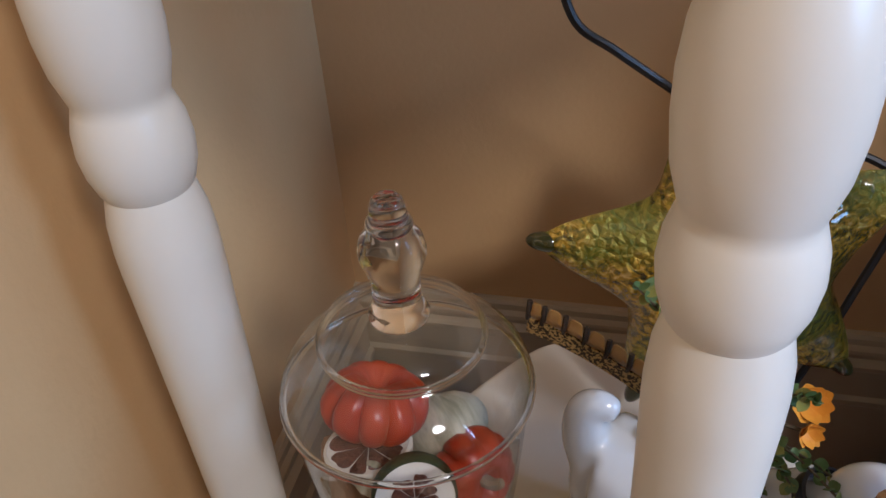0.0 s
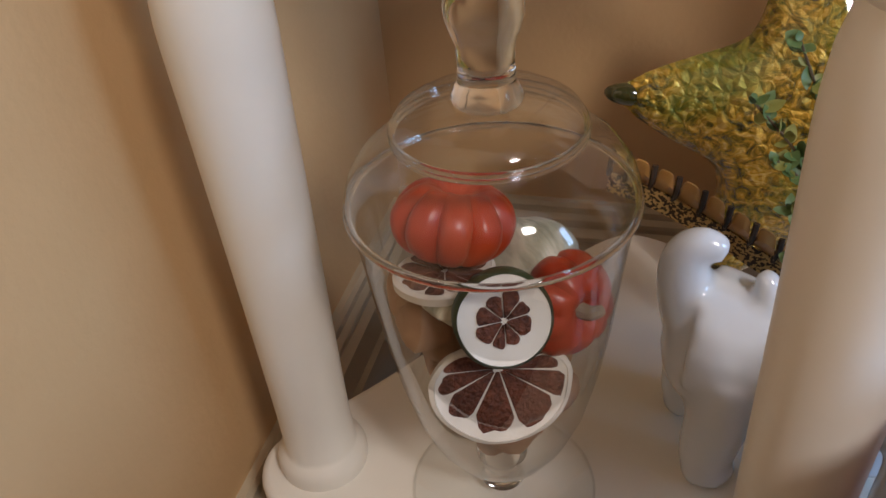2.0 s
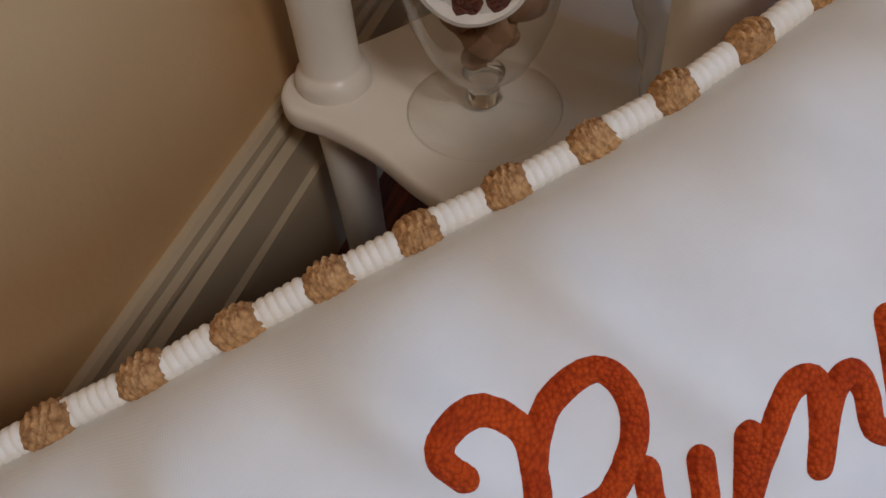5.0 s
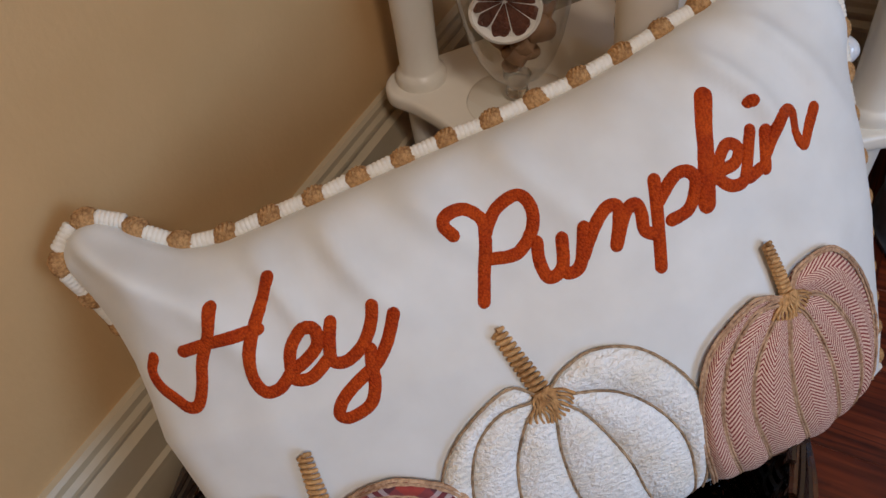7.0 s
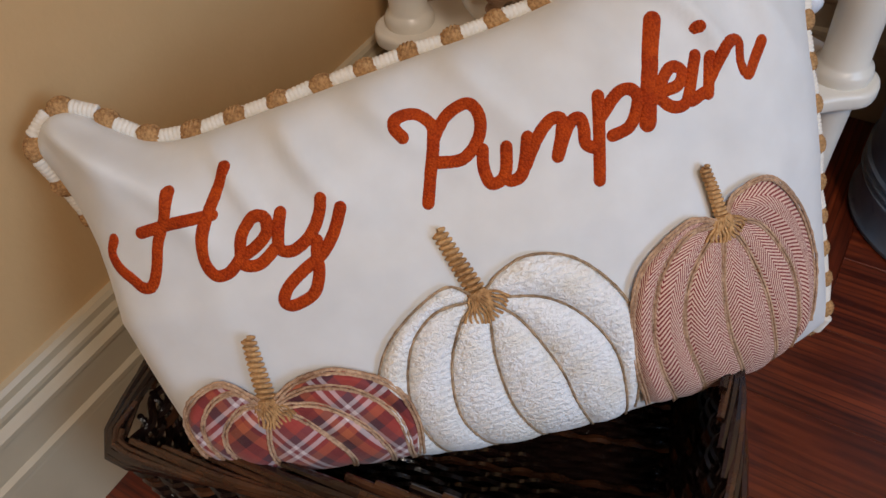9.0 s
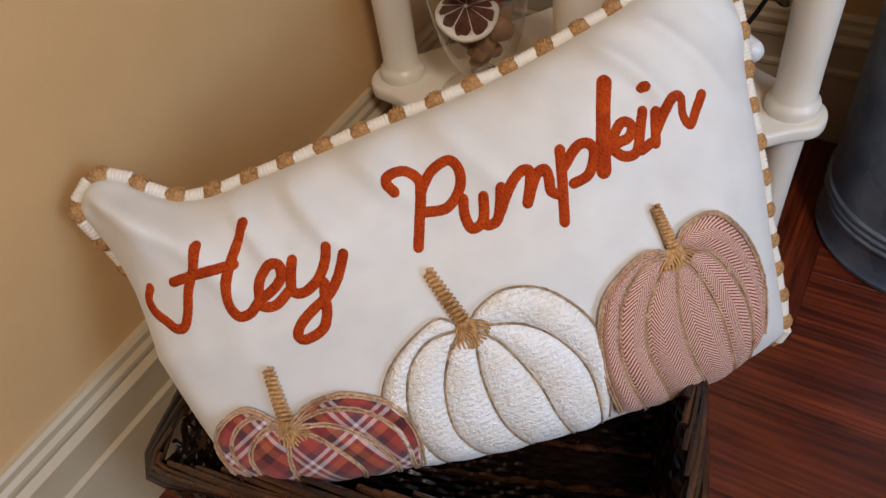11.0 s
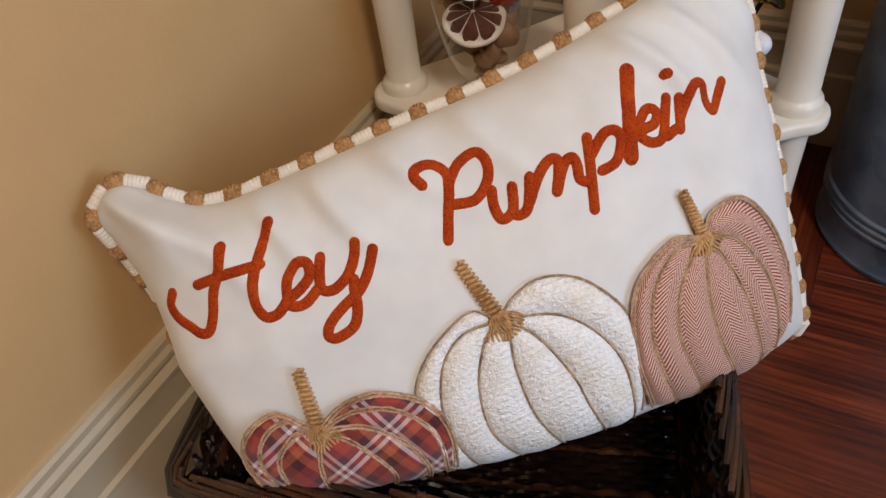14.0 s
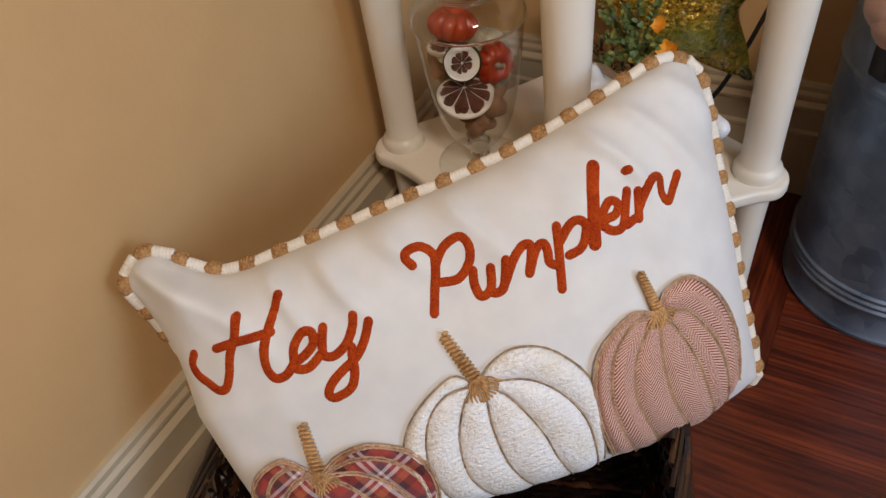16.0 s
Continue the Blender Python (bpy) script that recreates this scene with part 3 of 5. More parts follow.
def pumpkin(name, foot, ribs, material, label, stem, lobes, cord, rope, over, thick):
    """A padded patch whose ribs all leave the stem's foot; ribs run from one side to the other."""
    base = Vector((*foot, 0))

    def meridian(rib):
        first = Vector((*rib[0], 0))
        return spline([base + (first - base) * 0.22] + [Vector((*q, 0)) for q in rib], 40 // len(rib))[:41]

    def even(line, n):
        run = [0.0]
        for a, b in zip(line, line[1:]):
            run.append(run[-1] + (b - a).length)
        out, k = [], 0
        for j in range(n + 1):
            want = run[-1] * j / n
            while k + 2 < len(run) and run[k + 1] < want:
                k += 1
            out.append(line[k] + (line[k + 1] - line[k]) * ((want - run[k]) / max(run[k + 1] - run[k], 1e-9)))
        return out

    na, per = 40, 10
    curves = [even(meridian(r), na) for r in ribs]
    bm = bmesh.new()
    table = {}
    count = (len(curves) - 1) * per
    spread = [0.0]
    for p, q in zip(curves, curves[1:]):
        spread.append(spread[-1] + max((a - b).length for a, b in zip(p, q)))
    tall = sum((b - a).length for a, b in zip(curves[len(curves) // 2], curves[len(curves) // 2][1:]))
    rows = []
    for j in range(na + 1):
        t = j / na
        row = []
        for i in range(count + 1):
            c = min(i // per, len(curves) - 2)
            f = i / per - c
            p = curves[c][j].lerp(curves[c + 1][j], f)
            rim = max(0.0, min(1.0, i / 4, (count - i) / 4, t * 14, (1 - t) * 20))
            gap = (curves[c][j] - curves[c + 1][j]).length
            puff = min(0.0065, 0.22 * gap) * math.sin(math.pi * f) ** 0.7
            w = bm.verts.new(on(p.x, p.y, 0.0006 + (over + 0.0022) * rim**0.5 + puff))
            table[w] = (spread[c] + f * (spread[c + 1] - spread[c]), -t * tall) if lobes else (p.x, p.y)
            row.append(w)
        rows.append(row)
    for a, b in zip(rows, rows[1:]):
        for i in range(count):
            bm.faces.new((a[i], a[i + 1], b[i + 1], b[i]))
    bmesh.ops.recalc_face_normals(bm, faces=bm.faces[:])
    put_uv(bm, table)
    patch = part(name, bm, material, pillow, label)
    for line in curves:
        line = [on(p.x, p.y, over + 0.0040 + 0.0012 * max(0.0, 1 - j / 12)) for j, p in enumerate(line)]
        bm = bmesh.new()
        for d in (-1, 1) if rope is PINKCORD else (0,):
            # two strands lie side by side on the coloured cloths, one on the white
            across = [(line[min(j + 1, na)] - line[max(j - 1, 0)]).cross(PN).normalized() for j in range(na + 1)]
            tube([p + across[j] * d * cord * (0.95 + 0.5 * noise.noise(p * 160)) + PN * 0.0004 * math.sin(1.9 * j + d) for j, p in enumerate(line)], lambda t: cord * (1 + 0.18 * math.sin(140 * t + d)), 5, bm)
        part("rib_cord", bm, rope, patch, "twisted cord rib")
    # the stem is a coil of twine
    tip = Vector((*stem, 0))
    bm = bmesh.new()
    axis = tip - base
    side = Vector((-axis.y, axis.x, 0)).normalized()
    pts = []
    turns = 13
    for j in range(turns * 8 + 1):
        t = j / (turns * 8)
        p = base + axis * t + side * thick * (1 - 0.35 * t) * math.sin(j * math.pi / 4)
        pts.append(on(p.x, p.y, over + 0.0036 + 0.0022 * math.cos(j * math.pi / 4)))
    tube(pts, 0.00155, 6, bm)
    part("stem", bm, JUTE, patch, "coiled jute twine stem")
    for j in range(13):
        f = (j - 6) / 6
        strand = bmesh.new()
        a = base + side * 0.004 * -f + axis * 0.10
        b = base - axis * (0.34 - 0.16 * f * f) + side * -0.018 * f
        q = [a + (b - a) * t + side * 0.0012 * math.sin(9 * t + j) for t in (0, 0.25, 0.5, 0.75, 1)]
        tube(spline([on(p.x, p.y, over + 0.0078 - 0.002 * abs(f)) for p in q], 3), 0.0011, 5, strand)
        part("stem_strand", strand, JUTE, patch)
    return patch


PLAID_RIBS = (
    ((-0.204, -0.104), (-0.233, -0.115), (-0.247, -0.140), (-0.240, -0.172)), ((-0.196, -0.112), (-0.218, -0.119), (-0.232, -0.142), (-0.228, -0.182)), ((-0.194, -0.125), (-0.213, -0.139), (-0.220, -0.160), (-0.211, -0.190)),
    ((-0.180, -0.142), (-0.186, -0.160), (-0.188, -0.178), (-0.184, -0.196)), ((-0.153, -0.145), (-0.137, -0.170), (-0.132, -0.188), (-0.137, -0.203)), ((-0.139, -0.135), (-0.114, -0.158), (-0.103, -0.186), (-0.107, -0.207)),
    ((-0.142, -0.120), (-0.110, -0.130), (-0.088, -0.160), (-0.090, -0.206)), ((-0.150, -0.113), (-0.120, -0.112), (-0.086, -0.132), (-0.076, -0.165), (-0.082, -0.200)))
WHITE_RIBS = (
    ((-0.036, -0.071), (-0.076, -0.096), (-0.096, -0.130), (-0.098, -0.175), (-0.084, -0.222)), ((-0.047, -0.088), (-0.069, -0.113), (-0.077, -0.160), (-0.060, -0.224)), ((-0.029, -0.098), (-0.043, -0.131), (-0.044, -0.175), (-0.022, -0.222)),
    ((-0.009, -0.101), (-0.011, -0.131), (-0.005, -0.175), (0.016, -0.221)), ((0.012, -0.106), (0.032, -0.148), (0.041, -0.183), (0.054, -0.220)), ((0.032, -0.094), (0.059, -0.118), (0.076, -0.155), (0.079, -0.212)), ((0.004, -0.069), (0.028, -0.062), (0.060, -0.074), (0.088, -0.112), (0.091, -0.155), (0.086, -0.205)))
PINK_RIBS = (
    ((0.138, -0.067), (0.104, -0.087), (0.090, -0.117), (0.087, -0.160), (0.096, -0.205)), ((0.136, -0.076), (0.113, -0.099), (0.103, -0.135), (0.107, -0.175), (0.123, -0.216)), ((0.147, -0.089), (0.131, -0.115), (0.128, -0.156), (0.152, -0.222)),
    ((0.162, -0.100), (0.160, -0.130), (0.167, -0.171), (0.189, -0.224)), ((0.182, -0.097), (0.199, -0.140), (0.208, -0.180), (0.220, -0.220)), ((0.196, -0.083), (0.221, -0.120), (0.231, -0.158), (0.233, -0.204)), ((0.178, -0.056), (0.208, -0.052), (0.239, -0.086), (0.252, -0.130), (0.248, -0.182)))
pumpkin("plaid_pumpkin", (-0.175, -0.127), PLAID_RIBS, plaid(), "red plaid cloth pumpkin patch", (-0.174, -0.074), False, 0.00135, PINKCORD, 0.0035, 0.0062)
pumpkin("white_pumpkin", (-0.012, -0.083), WHITE_RIBS, chenille(), "white chenille pumpkin patch", (-0.030, -0.032), False, 0.00105, CORD, 0.0, 0.0062)
pumpkin("herringbone_pumpkin", (0.166, -0.073), PINK_RIBS, herringbone(), "red and cream herringbone pumpkin patch", (0.158, -0.032), True, 0.0012, PINKCORD, 0.0025, 0.0046)

# ---- wicker basket ----
WICKER = noisy("dark_stained_wicker", (0.003, 0.002, 0.002), (0.018, 0.008, 0.006), 60, 0.16, (0.5, 0.001), Coat_Weight=0.5, stretch=(1, 1, 1), bump_scale=350)
WICKER_WORN = noisy("worn_wicker", (0.008, 0.004, 0.003), (0.095, 0.034, 0.013), 45, 0.27, (0.5, 0.001), Coat_Weight=0.4, bump_scale=300)
BW, BD, BH = 0.234, 0.134, 0.190
basket = thing("wicker_basket", "dark brown woven wicker basket on the floor", "basket", at=pose(0.0400, -0.004, 0, 0, 0, 18))


def ring_path(z, spread=0.0):
    """Points and outward directions round the basket at a height."""
    flare = 0.93 + 0.07 * z / BH
    a, b, r = BW * flare + spread, BD * flare + spread, 0.013
    out = []
    for cx, cy, a0 in ((a - r, b - r, 0), (-a + r, b - r, 90), (-a + r, -b + r, 180), (a - r, -b + r, 270)):
        for k in range(7):
            t = radians(a0 + 15 * k)
            out.append((Vector((cx + r * math.cos(t), cy + r * math.sin(t), z)), Vector((math.cos(t), math.sin(t), 0))))
    return out


def around(z, n, spread=0.0):
    path = ring_path(z, spread)
    pts = [p for p, _ in path]
    total, seg = 0.0, []
    for i, p in enumerate(pts):
        d = (pts[(i + 1) % len(pts)] - p).length
        seg.append((total, d))
        total += d
    out, k = [], 0
    for j in range(n):
        want = total * j / n
        while k + 1 < len(seg) and seg[k + 1][0] <= want:
            k += 1
        t = (want - seg[k][0]) / seg[k][1]
        (p, a), (q, b) = path[k], path[(k + 1) % len(path)]
        out.append((p + (q - p) * t, (a + (b - a) * t).normalized()))
    return out


STAKES = 64
rows = 21
for r in range(rows):
    z = 0.010 + (BH - 0.022) * r / (rows - 1)
    line = []
    for j, (p, n) in enumerate(around(z, STAKES * 4)):
        s = math.cos(math.pi * (j / 4) + math.pi * r)
        line.append(p + n * 0.0052 * s + Vector((0, 0, 0.0010 * noise.noise(p * 40) + 0.0006 * math.sin(j * 1.7 + r))))
    part("weaver", tube(line, 0.0041, 6, loop=True, flat=1.0), WICKER_WORN if r % 7 == 3 else WICKER, basket)
stake = None
for j, (p, n) in enumerate(around(0.0, STAKES)):
    q = around(BH, STAKES)[j][0]
    if stake is None:
        stake = part("stake", tube([Vector((0, 0, 0.004)), Vector((0, 0, BH))], 0.0028, 6), WICKER, basket)
        ob = stake
    else:
        ob = new("stake", stake.data)
        ob.parent = basket
    d = (q - p).normalized()
    ob.matrix_basis = Matrix.Translation(p) @ d.to_track_quat("Z", "Y").to_matrix().to_4x4()
# the rim is plaited from slanting rods
rods = 58
ring = around(BH, rods * 6)
rr = random.Random(21)
for j in range(rods):
    line = []
    fat, rise, out_by, reach = rr.uniform(0.0030, 0.0047), rr.uniform(-0.003, 0.004), rr.uniform(-0.002, 0.003), rr.randint(40, 58)
    for k in range(0, reach, 3):
        p, n = ring[(j * 6 + k) % len(ring)]
        t = k / 57
        line.append(p + n * (0.013 * math.sin(math.pi * (t * 1.1 - 0.05)) - 0.004 + out_by) + Vector((0, 0, 0.006 + rise + 0.012 * math.cos(math.pi * t) + 0.0016 * noise.noise((j * 3.7, t * 4, 0)))))
    part("rim_rod", tube(line, lambda t: fat * (0.75 + 0.25 * math.sin(math.pi * t)) * (1 + 0.06 * math.sin(17 * t + j)), 7), WICKER_WORN if rr.random() < 0.55 else WICKER, basket)
part("base", box((-BW * 0.92, -BD * 0.92, 0.001), (BW * 0.92, BD * 0.92, 0.004), 0.001), WICKER, basket)
for r in range(30):
    y = -BD * 0.90 + BD * 1.80 * r / 29
    line = [Vector((-BW * 0.91 + BW * 1.82 * k / 96, y + 0.0008 * math.sin(k * 0.37 + r), 0.0095 + 0.0032 * math.cos(math.pi * (k / 4 + r)))) for k in range(97)]
    part("base_weaver", tube(line, 0.0043, 6), WICKER_WORN if r % 6 == 2 else WICKER, basket)

# ---- glass jar ----


def thin_glass(name, tint=(0.985, 0.99, 0.985), gloss=1.0):
    m = bpy.data.materials.new(name)
    m.use_nodes = True
    t = m.node_tree
    t.nodes.remove(t.nodes["Principled BSDF"])
    tr, gl, fr, mx = (t.nodes.new(k) for k in ("ShaderNodeBsdfTransparent", "ShaderNodeBsdfGlossy", "ShaderNodeLayerWeight", "ShaderNodeMixShader"))
    tr.inputs[0].default_value = (*tint, 1)
    gl.inputs["Roughness"].default_value = 0.02
    fr.inputs["Blend"].default_value = 0.5
    cv = t.nodes.new("ShaderNodeMath")
    cv.operation, cv.inputs[1].default_value = "POWER", 3.0
    ad = t.nodes.new("ShaderNodeMath")
    ad.operation, ad.inputs[1].default_value, ad.inputs[2].default_value = "MULTIPLY_ADD", 0.9, 0.07
    t.links.new(fr.outputs["Facing"], cv.inputs[0])
    t.links.new(cv.outputs[0], ad.inputs[0])
    t.links.new(ad.outputs[0], mx.inputs[0])
    t.links.new(tr.outputs[0], mx.inputs[1])
    t.links.new(gl.outputs[0], mx.inputs[2])
    t.links.new(mx.outputs[0], t.nodes["Material Output"].inputs[0])
    return m


GLASS = thin_glass("clear_thin_glass")
CRYSTAL = mat("clear_solid_glass", 0.0, 0, Base_Color=(0.98, 0.98, 0.97, 1), Transmission_Weight=1.0, IOR=1.5)
JX, JY = -0.087, 0.352
jar = thing("apothecary_jar", "clear glass lidded apothecary jar filled with dried citrus", "jar", at=pose(JX, JY, SHELF))


def bead(r, z, t):
    """A rolled rim of glass."""
    return lathe([(r + t * math.cos(a), z + t * math.sin(a)) for a in [2 * math.pi * k / 10 for k in range(10)]], 56, closed=True)


bowl = [(0.012, 0.034), (0.020, 0.035), (0.030, 0.042), (0.040, 0.060), (0.0480, 0.083), (0.0540, 0.112), (0.0585, 0.143), (0.0618, 0.176), (0.0638, 0.196), (0.0652, 0.206), (0.0668, 0.211), (0.0675, 0.216),
        (0.0668, 0.221), (0.0642, 0.228), (0.0585, 0.236), (0.0510, 0.242), (0.0430, 0.2450), (0.0415, 0.2475)]
bowl_part = part("bowl", lathe(bowl, 56), GLASS, jar)
part("rim", bead(0.0665, 0.214, 0.0019), CRYSTAL, bowl_part, "thick rolled glass rim")
part("rim", bead(0.0422, 0.2478, 0.0014), CRYSTAL, bowl_part)
foot = [(0.0545, 0.0006), (0.0560, 0.0018), (0.0545, 0.003), (0.030, 0.0065), (0.014, 0.011), (0.0105, 0.017), (0.0105, 0.025), (0.0135, 0.029), (0.0125, 0.034), (0.0, 0.035)]
part("foot", lathe(foot, 56), GLASS, jar)
part("stem", lathe([(0.0, 0.010), (0.0128, 0.011), (0.0112, 0.015), (0.0112, 0.025), (0.0142, 0.0305), (0.0150, 0.0335), (0.0, 0.0338)], 32), CRYSTAL, jar)
lid_line = [(0.0430, 0.2485), (0.0436, 0.2500), (0.0425, 0.2530), (0.0400, 0.2570), (0.0340, 0.2605), (0.0240, 0.2630), (0.0150, 0.2640)]
lid = part("lid", lathe(lid_line, 56), GLASS, jar)
part("flange", bead(0.0424, 0.2505, 0.0015), CRYSTAL, lid)
knob = [(r, 0.262 + (z - 0.246) * 0.90) for r, z in (
    (0.0, 0.2460), (0.0150, 0.2460), (0.0156, 0.2490), (0.0140, 0.2530), (0.0124, 0.2560), (0.0120, 0.2640), (0.0124, 0.2740), (0.0142, 0.2800), (0.0162, 0.2870), (0.0165, 0.2920), (0.0150, 0.2985), (0.0115, 0.3025),
    (0.0104, 0.3045), (0.0114, 0.3065), (0.0110, 0.3090), (0.0092, 0.3110), (0.0084, 0.3170), (0.0074, 0.3215), (0.0060, 0.3230), (0.0, 0.3225))]
part("knob", lathe(knob, 40), CRYSTAL, lid, "solid turned glass knob")

# what fills the jar
TOMATO = noisy("dried_red_gourd", (0.28, 0.017, 0.004), (0.46, 0.055, 0.008), 40, 0.35, (0.3, 0.001), stretch=(1, 1, 0.4))
STALK = noisy("dry_stalk", (0.22, 0.17, 0.09), (0.4, 0.32, 0.2), 80, 0.8)
RIND = noisy("green_citrus_rind", (0.012, 0.028, 0.010), (0.035, 0.06, 0.02), 90, 0.5, (0.5, 0.001))
PITH = noisy("dry_white_pith", (0.62, 0.58, 0.50), (0.80, 0.77, 0.70), 60, 0.85, (0.4, 0.001))
PULP = noisy("dry_citrus_pulp", (0.040, 0.011, 0.007), (0.23, 0.075, 0.038), 260, 0.5, (1.0, 0.003))
CHIP = noisy("brown_dried_peel", (0.16, 0.075, 0.035), (0.40, 0.23, 0.12), 40, 0.75, (0.6, 0.002))
PALE = noisy("pale_dried_pod", (0.06, 0.07, 0.028), (0.58, 0.54, 0.41), 34, 0.5, (0.4, 0.001), stretch=(2.2, 0.5, 1), low=0.38, high=0.56)


def facing(p, n, spin=0.0):
    """A pose at p whose z axis looks along n."""
    return Matrix.Translation(p) @ Vector(n).to_track_quat("Z", "Y").to_matrix().to_4x4() @ pose(0, 0, 0, 0, 0, spin)


def gourd(p, n, r, squash, lobes, label, stalk=True):
    g = thing("dried_gourd", label, "gourd", "dried gourds in the jar", at=facing(p, n))
    bm = bmesh.new()
    bmesh.ops.create_uvsphere(bm, u_segments=60, v_segments=24, radius=r)
    for v in bm.verts:
        c = v.co
        a = math.atan2(c.y, c.x)
        h = c.z / r
        groove = 1 + 0.07 * noise.noise(c * 40) - 0.17 * (1 - abs(math.sin(lobes * a / 2))) ** 2.0 * math.sqrt(max(0, 1 - h * h)) ** 0.5
        dimple = 0.42 * r * math.exp(-((math.hypot(c.x, c.y) / r / 0.35) ** 2)) * (1 if h > 0 else -0.6)
        v.co = Vector((c.x * groove, c.y * groove, c.z * squash - dimple))
    part("body", bm, TOMATO, g)
    if stalk:
        part("stalk", tube(spline([(0, 0, r * squash * 0.35), (0.001, 0, r * squash * 0.8), (0.004, 0.002, r * squash * 1.05)], 4), lambda t: r * (0.17 - 0.07 * t), 8), STALK, g)
    return g


def slice_of_citrus(p, n, r, thick, rind, segments, label, spin=0.0, cut=1.0):
    g = thing("citrus_slice", label, "dried fruit", "dried citrus slices in the jar", at=facing(p, n, spin))
    ring = lathe([(r * 0.93, -thick / 2), (r, -thick * 0.3), (r, thick * 0.3), (r * 0.93, thick / 2), (r * 0.90, thick * 0.2), (r * 0.90, -thick * 0.2)], 48, closed=True)
    disc = lathe([(0.0, -thick * 0.42), (r * 0.92, -thick * 0.45), (r * 0.95, 0), (r * 0.92, thick * 0.45), (r * 0.62, thick * 0.36), (0.0, thick * 0.34)], 48)
    bits = []
    rng = random.Random(segments * 7 + int(spin))
    bounds = [2 * math.pi * (k + rng.uniform(-0.22, 0.22)) / segments for k in range(segments)]
    bounds.append(bounds[0] + 2 * math.pi)
    for a0, a1 in zip(bounds, bounds[1:]):
        gap = 0.03
        reach = (0.90 if rind == PITH else 0.58) * r * rng.uniform(0.90, 1.04)
        out = []
        for t in range(9):
            a = a0 + gap + (a1 - a0 - 2 * gap) * t / 8
            rr = min(0.90 * r, reach * (1 - 0.13 * abs(t / 4 - 1) ** 5) * (1 + 0.10 * noise.noise((4 * math.cos(a), 4 * math.sin(a), segments))))
            out.append((rr * math.cos(a), rr * math.sin(a)))
        for t in (0.86, 0.14):
            a = a0 + (a1 - a0) * t
            rr = r * rng.uniform(0.05, 0.10)
            out.append((rr * math.cos(a), rr * math.sin(a)))
        bits.append(prism(out, thick * 0.2, thick * 0.46, thick * 0.06, 2))
    for b in bits if cut < 0.9 else ():
        for v in b.verts:
            # the segments meet off the middle
            v.co.y += 0.32 * r * (1 - (v.co.x**2 + v.co.y**2) / r**2)
    for b in (ring, disc, *bits):
        for v in b.verts:
            # a cut slice is flatter on its upper side, and all slices are a little crooked
            v.co.y *= (cut if v.co.y > 0 else min(1.0, cut + 0.42))
            k = 1 + 0.05 * noise.noise((v.co.x * 55, v.co.y * 55, segments * 1.3))
            v.co.x, v.co.y = v.co.x * k, v.co.y * k
    part("rind", ring, rind, g)
    part("pith", disc, PITH, g)
    for b in bits:
        part("pulp", b, PULP, g)
    return g


def peel(p, n, w, h, bend, material, label, spin):
    """A curled piece of dried peel or pod."""
    g = thing("dried_peel", label, "dried fruit", "dried peel in the jar", at=facing(p, n, spin))
    bm = bmesh.new()
    top, low = [], []
    for j in range(9):
        r1, r2 = [], []
        for i in range(13):
            x, y = -1 + i / 6, -1 + j / 4
            s = math.sqrt(max(0.0, 1 - y * y)) * 0.85 + 0.15
            z = bend * 4 * ((x * w) ** 2 + 0.6 * (y * h) ** 2) + 0.002 * noise.noise((x * 2 + spin, y * 2, 1))
            r1.append(bm.verts.new((x * w * s, y * h, -z + 0.0015)))
            r2.append(bm.verts.new((x * w * s, y * h, -z - 0.0015)))
        top.append(r1)
        low.append(r2)
    for g1, flip in ((top, False), (low, True)):
        for j in range(8):
            for i in range(12):
                q = (g1[j][i], g1[j][i + 1], g1[j + 1][i + 1], g1[j + 1][i])
                bm.faces.new(q[::-1] if flip else q)
    border = [(0, i) for i in range(13)] + [(j, 12) for j in range(1, 9)] + [(8, i) for i in range(11, -1, -1)] + [(j, 0) for j in range(7, 0, -1)]
    for (a, b), (c, d) in zip(border, border[1:] + border[:1]):
        bm.faces.new((top[a][b], low[a][b], low[c][d], top[c][d]))
    part("piece", bm, material, g)
    return g


VIEW = Vector((0.30, -0.78, 0.42))
gourd((-0.104, 0.345, 0.449), (0.12, 0.30, 0.92), 0.0295, 0.72, 10, "dried orange-red ribbed gourd on top of the fruit", False)
gourd((-0.050, 0.337, 0.412), (0.70, -0.55, 0.20), 0.0255, 0.75, 9, "dried red gourd with a pale stalk end")
slice_of_citrus((-0.074, 0.306, 0.427), VIEW, 0.0220, 0.013, RIND, 8, "dried citrus slice with dark green rind")
slice_of_citrus((-0.078, 0.312, 0.383), (0.28, -0.85, 0.40), 0.0345, 0.009, PITH, 9, "dried grapefruit slice with dark red pulp", 2, 0.52)
slice_of_citrus((-0.106, 0.331, 0.427), (-0.06, 0.12, 0.98), 0.024, 0.006, PITH, 9, "curled dried orange slice with brown pulp", 40)
peel((-0.064, 0.350, 0.437), (0.25, -0.45, 0.85), 0.026, 0.020, 9, PALE, "pale green curled dried pod on the fruit", 20)
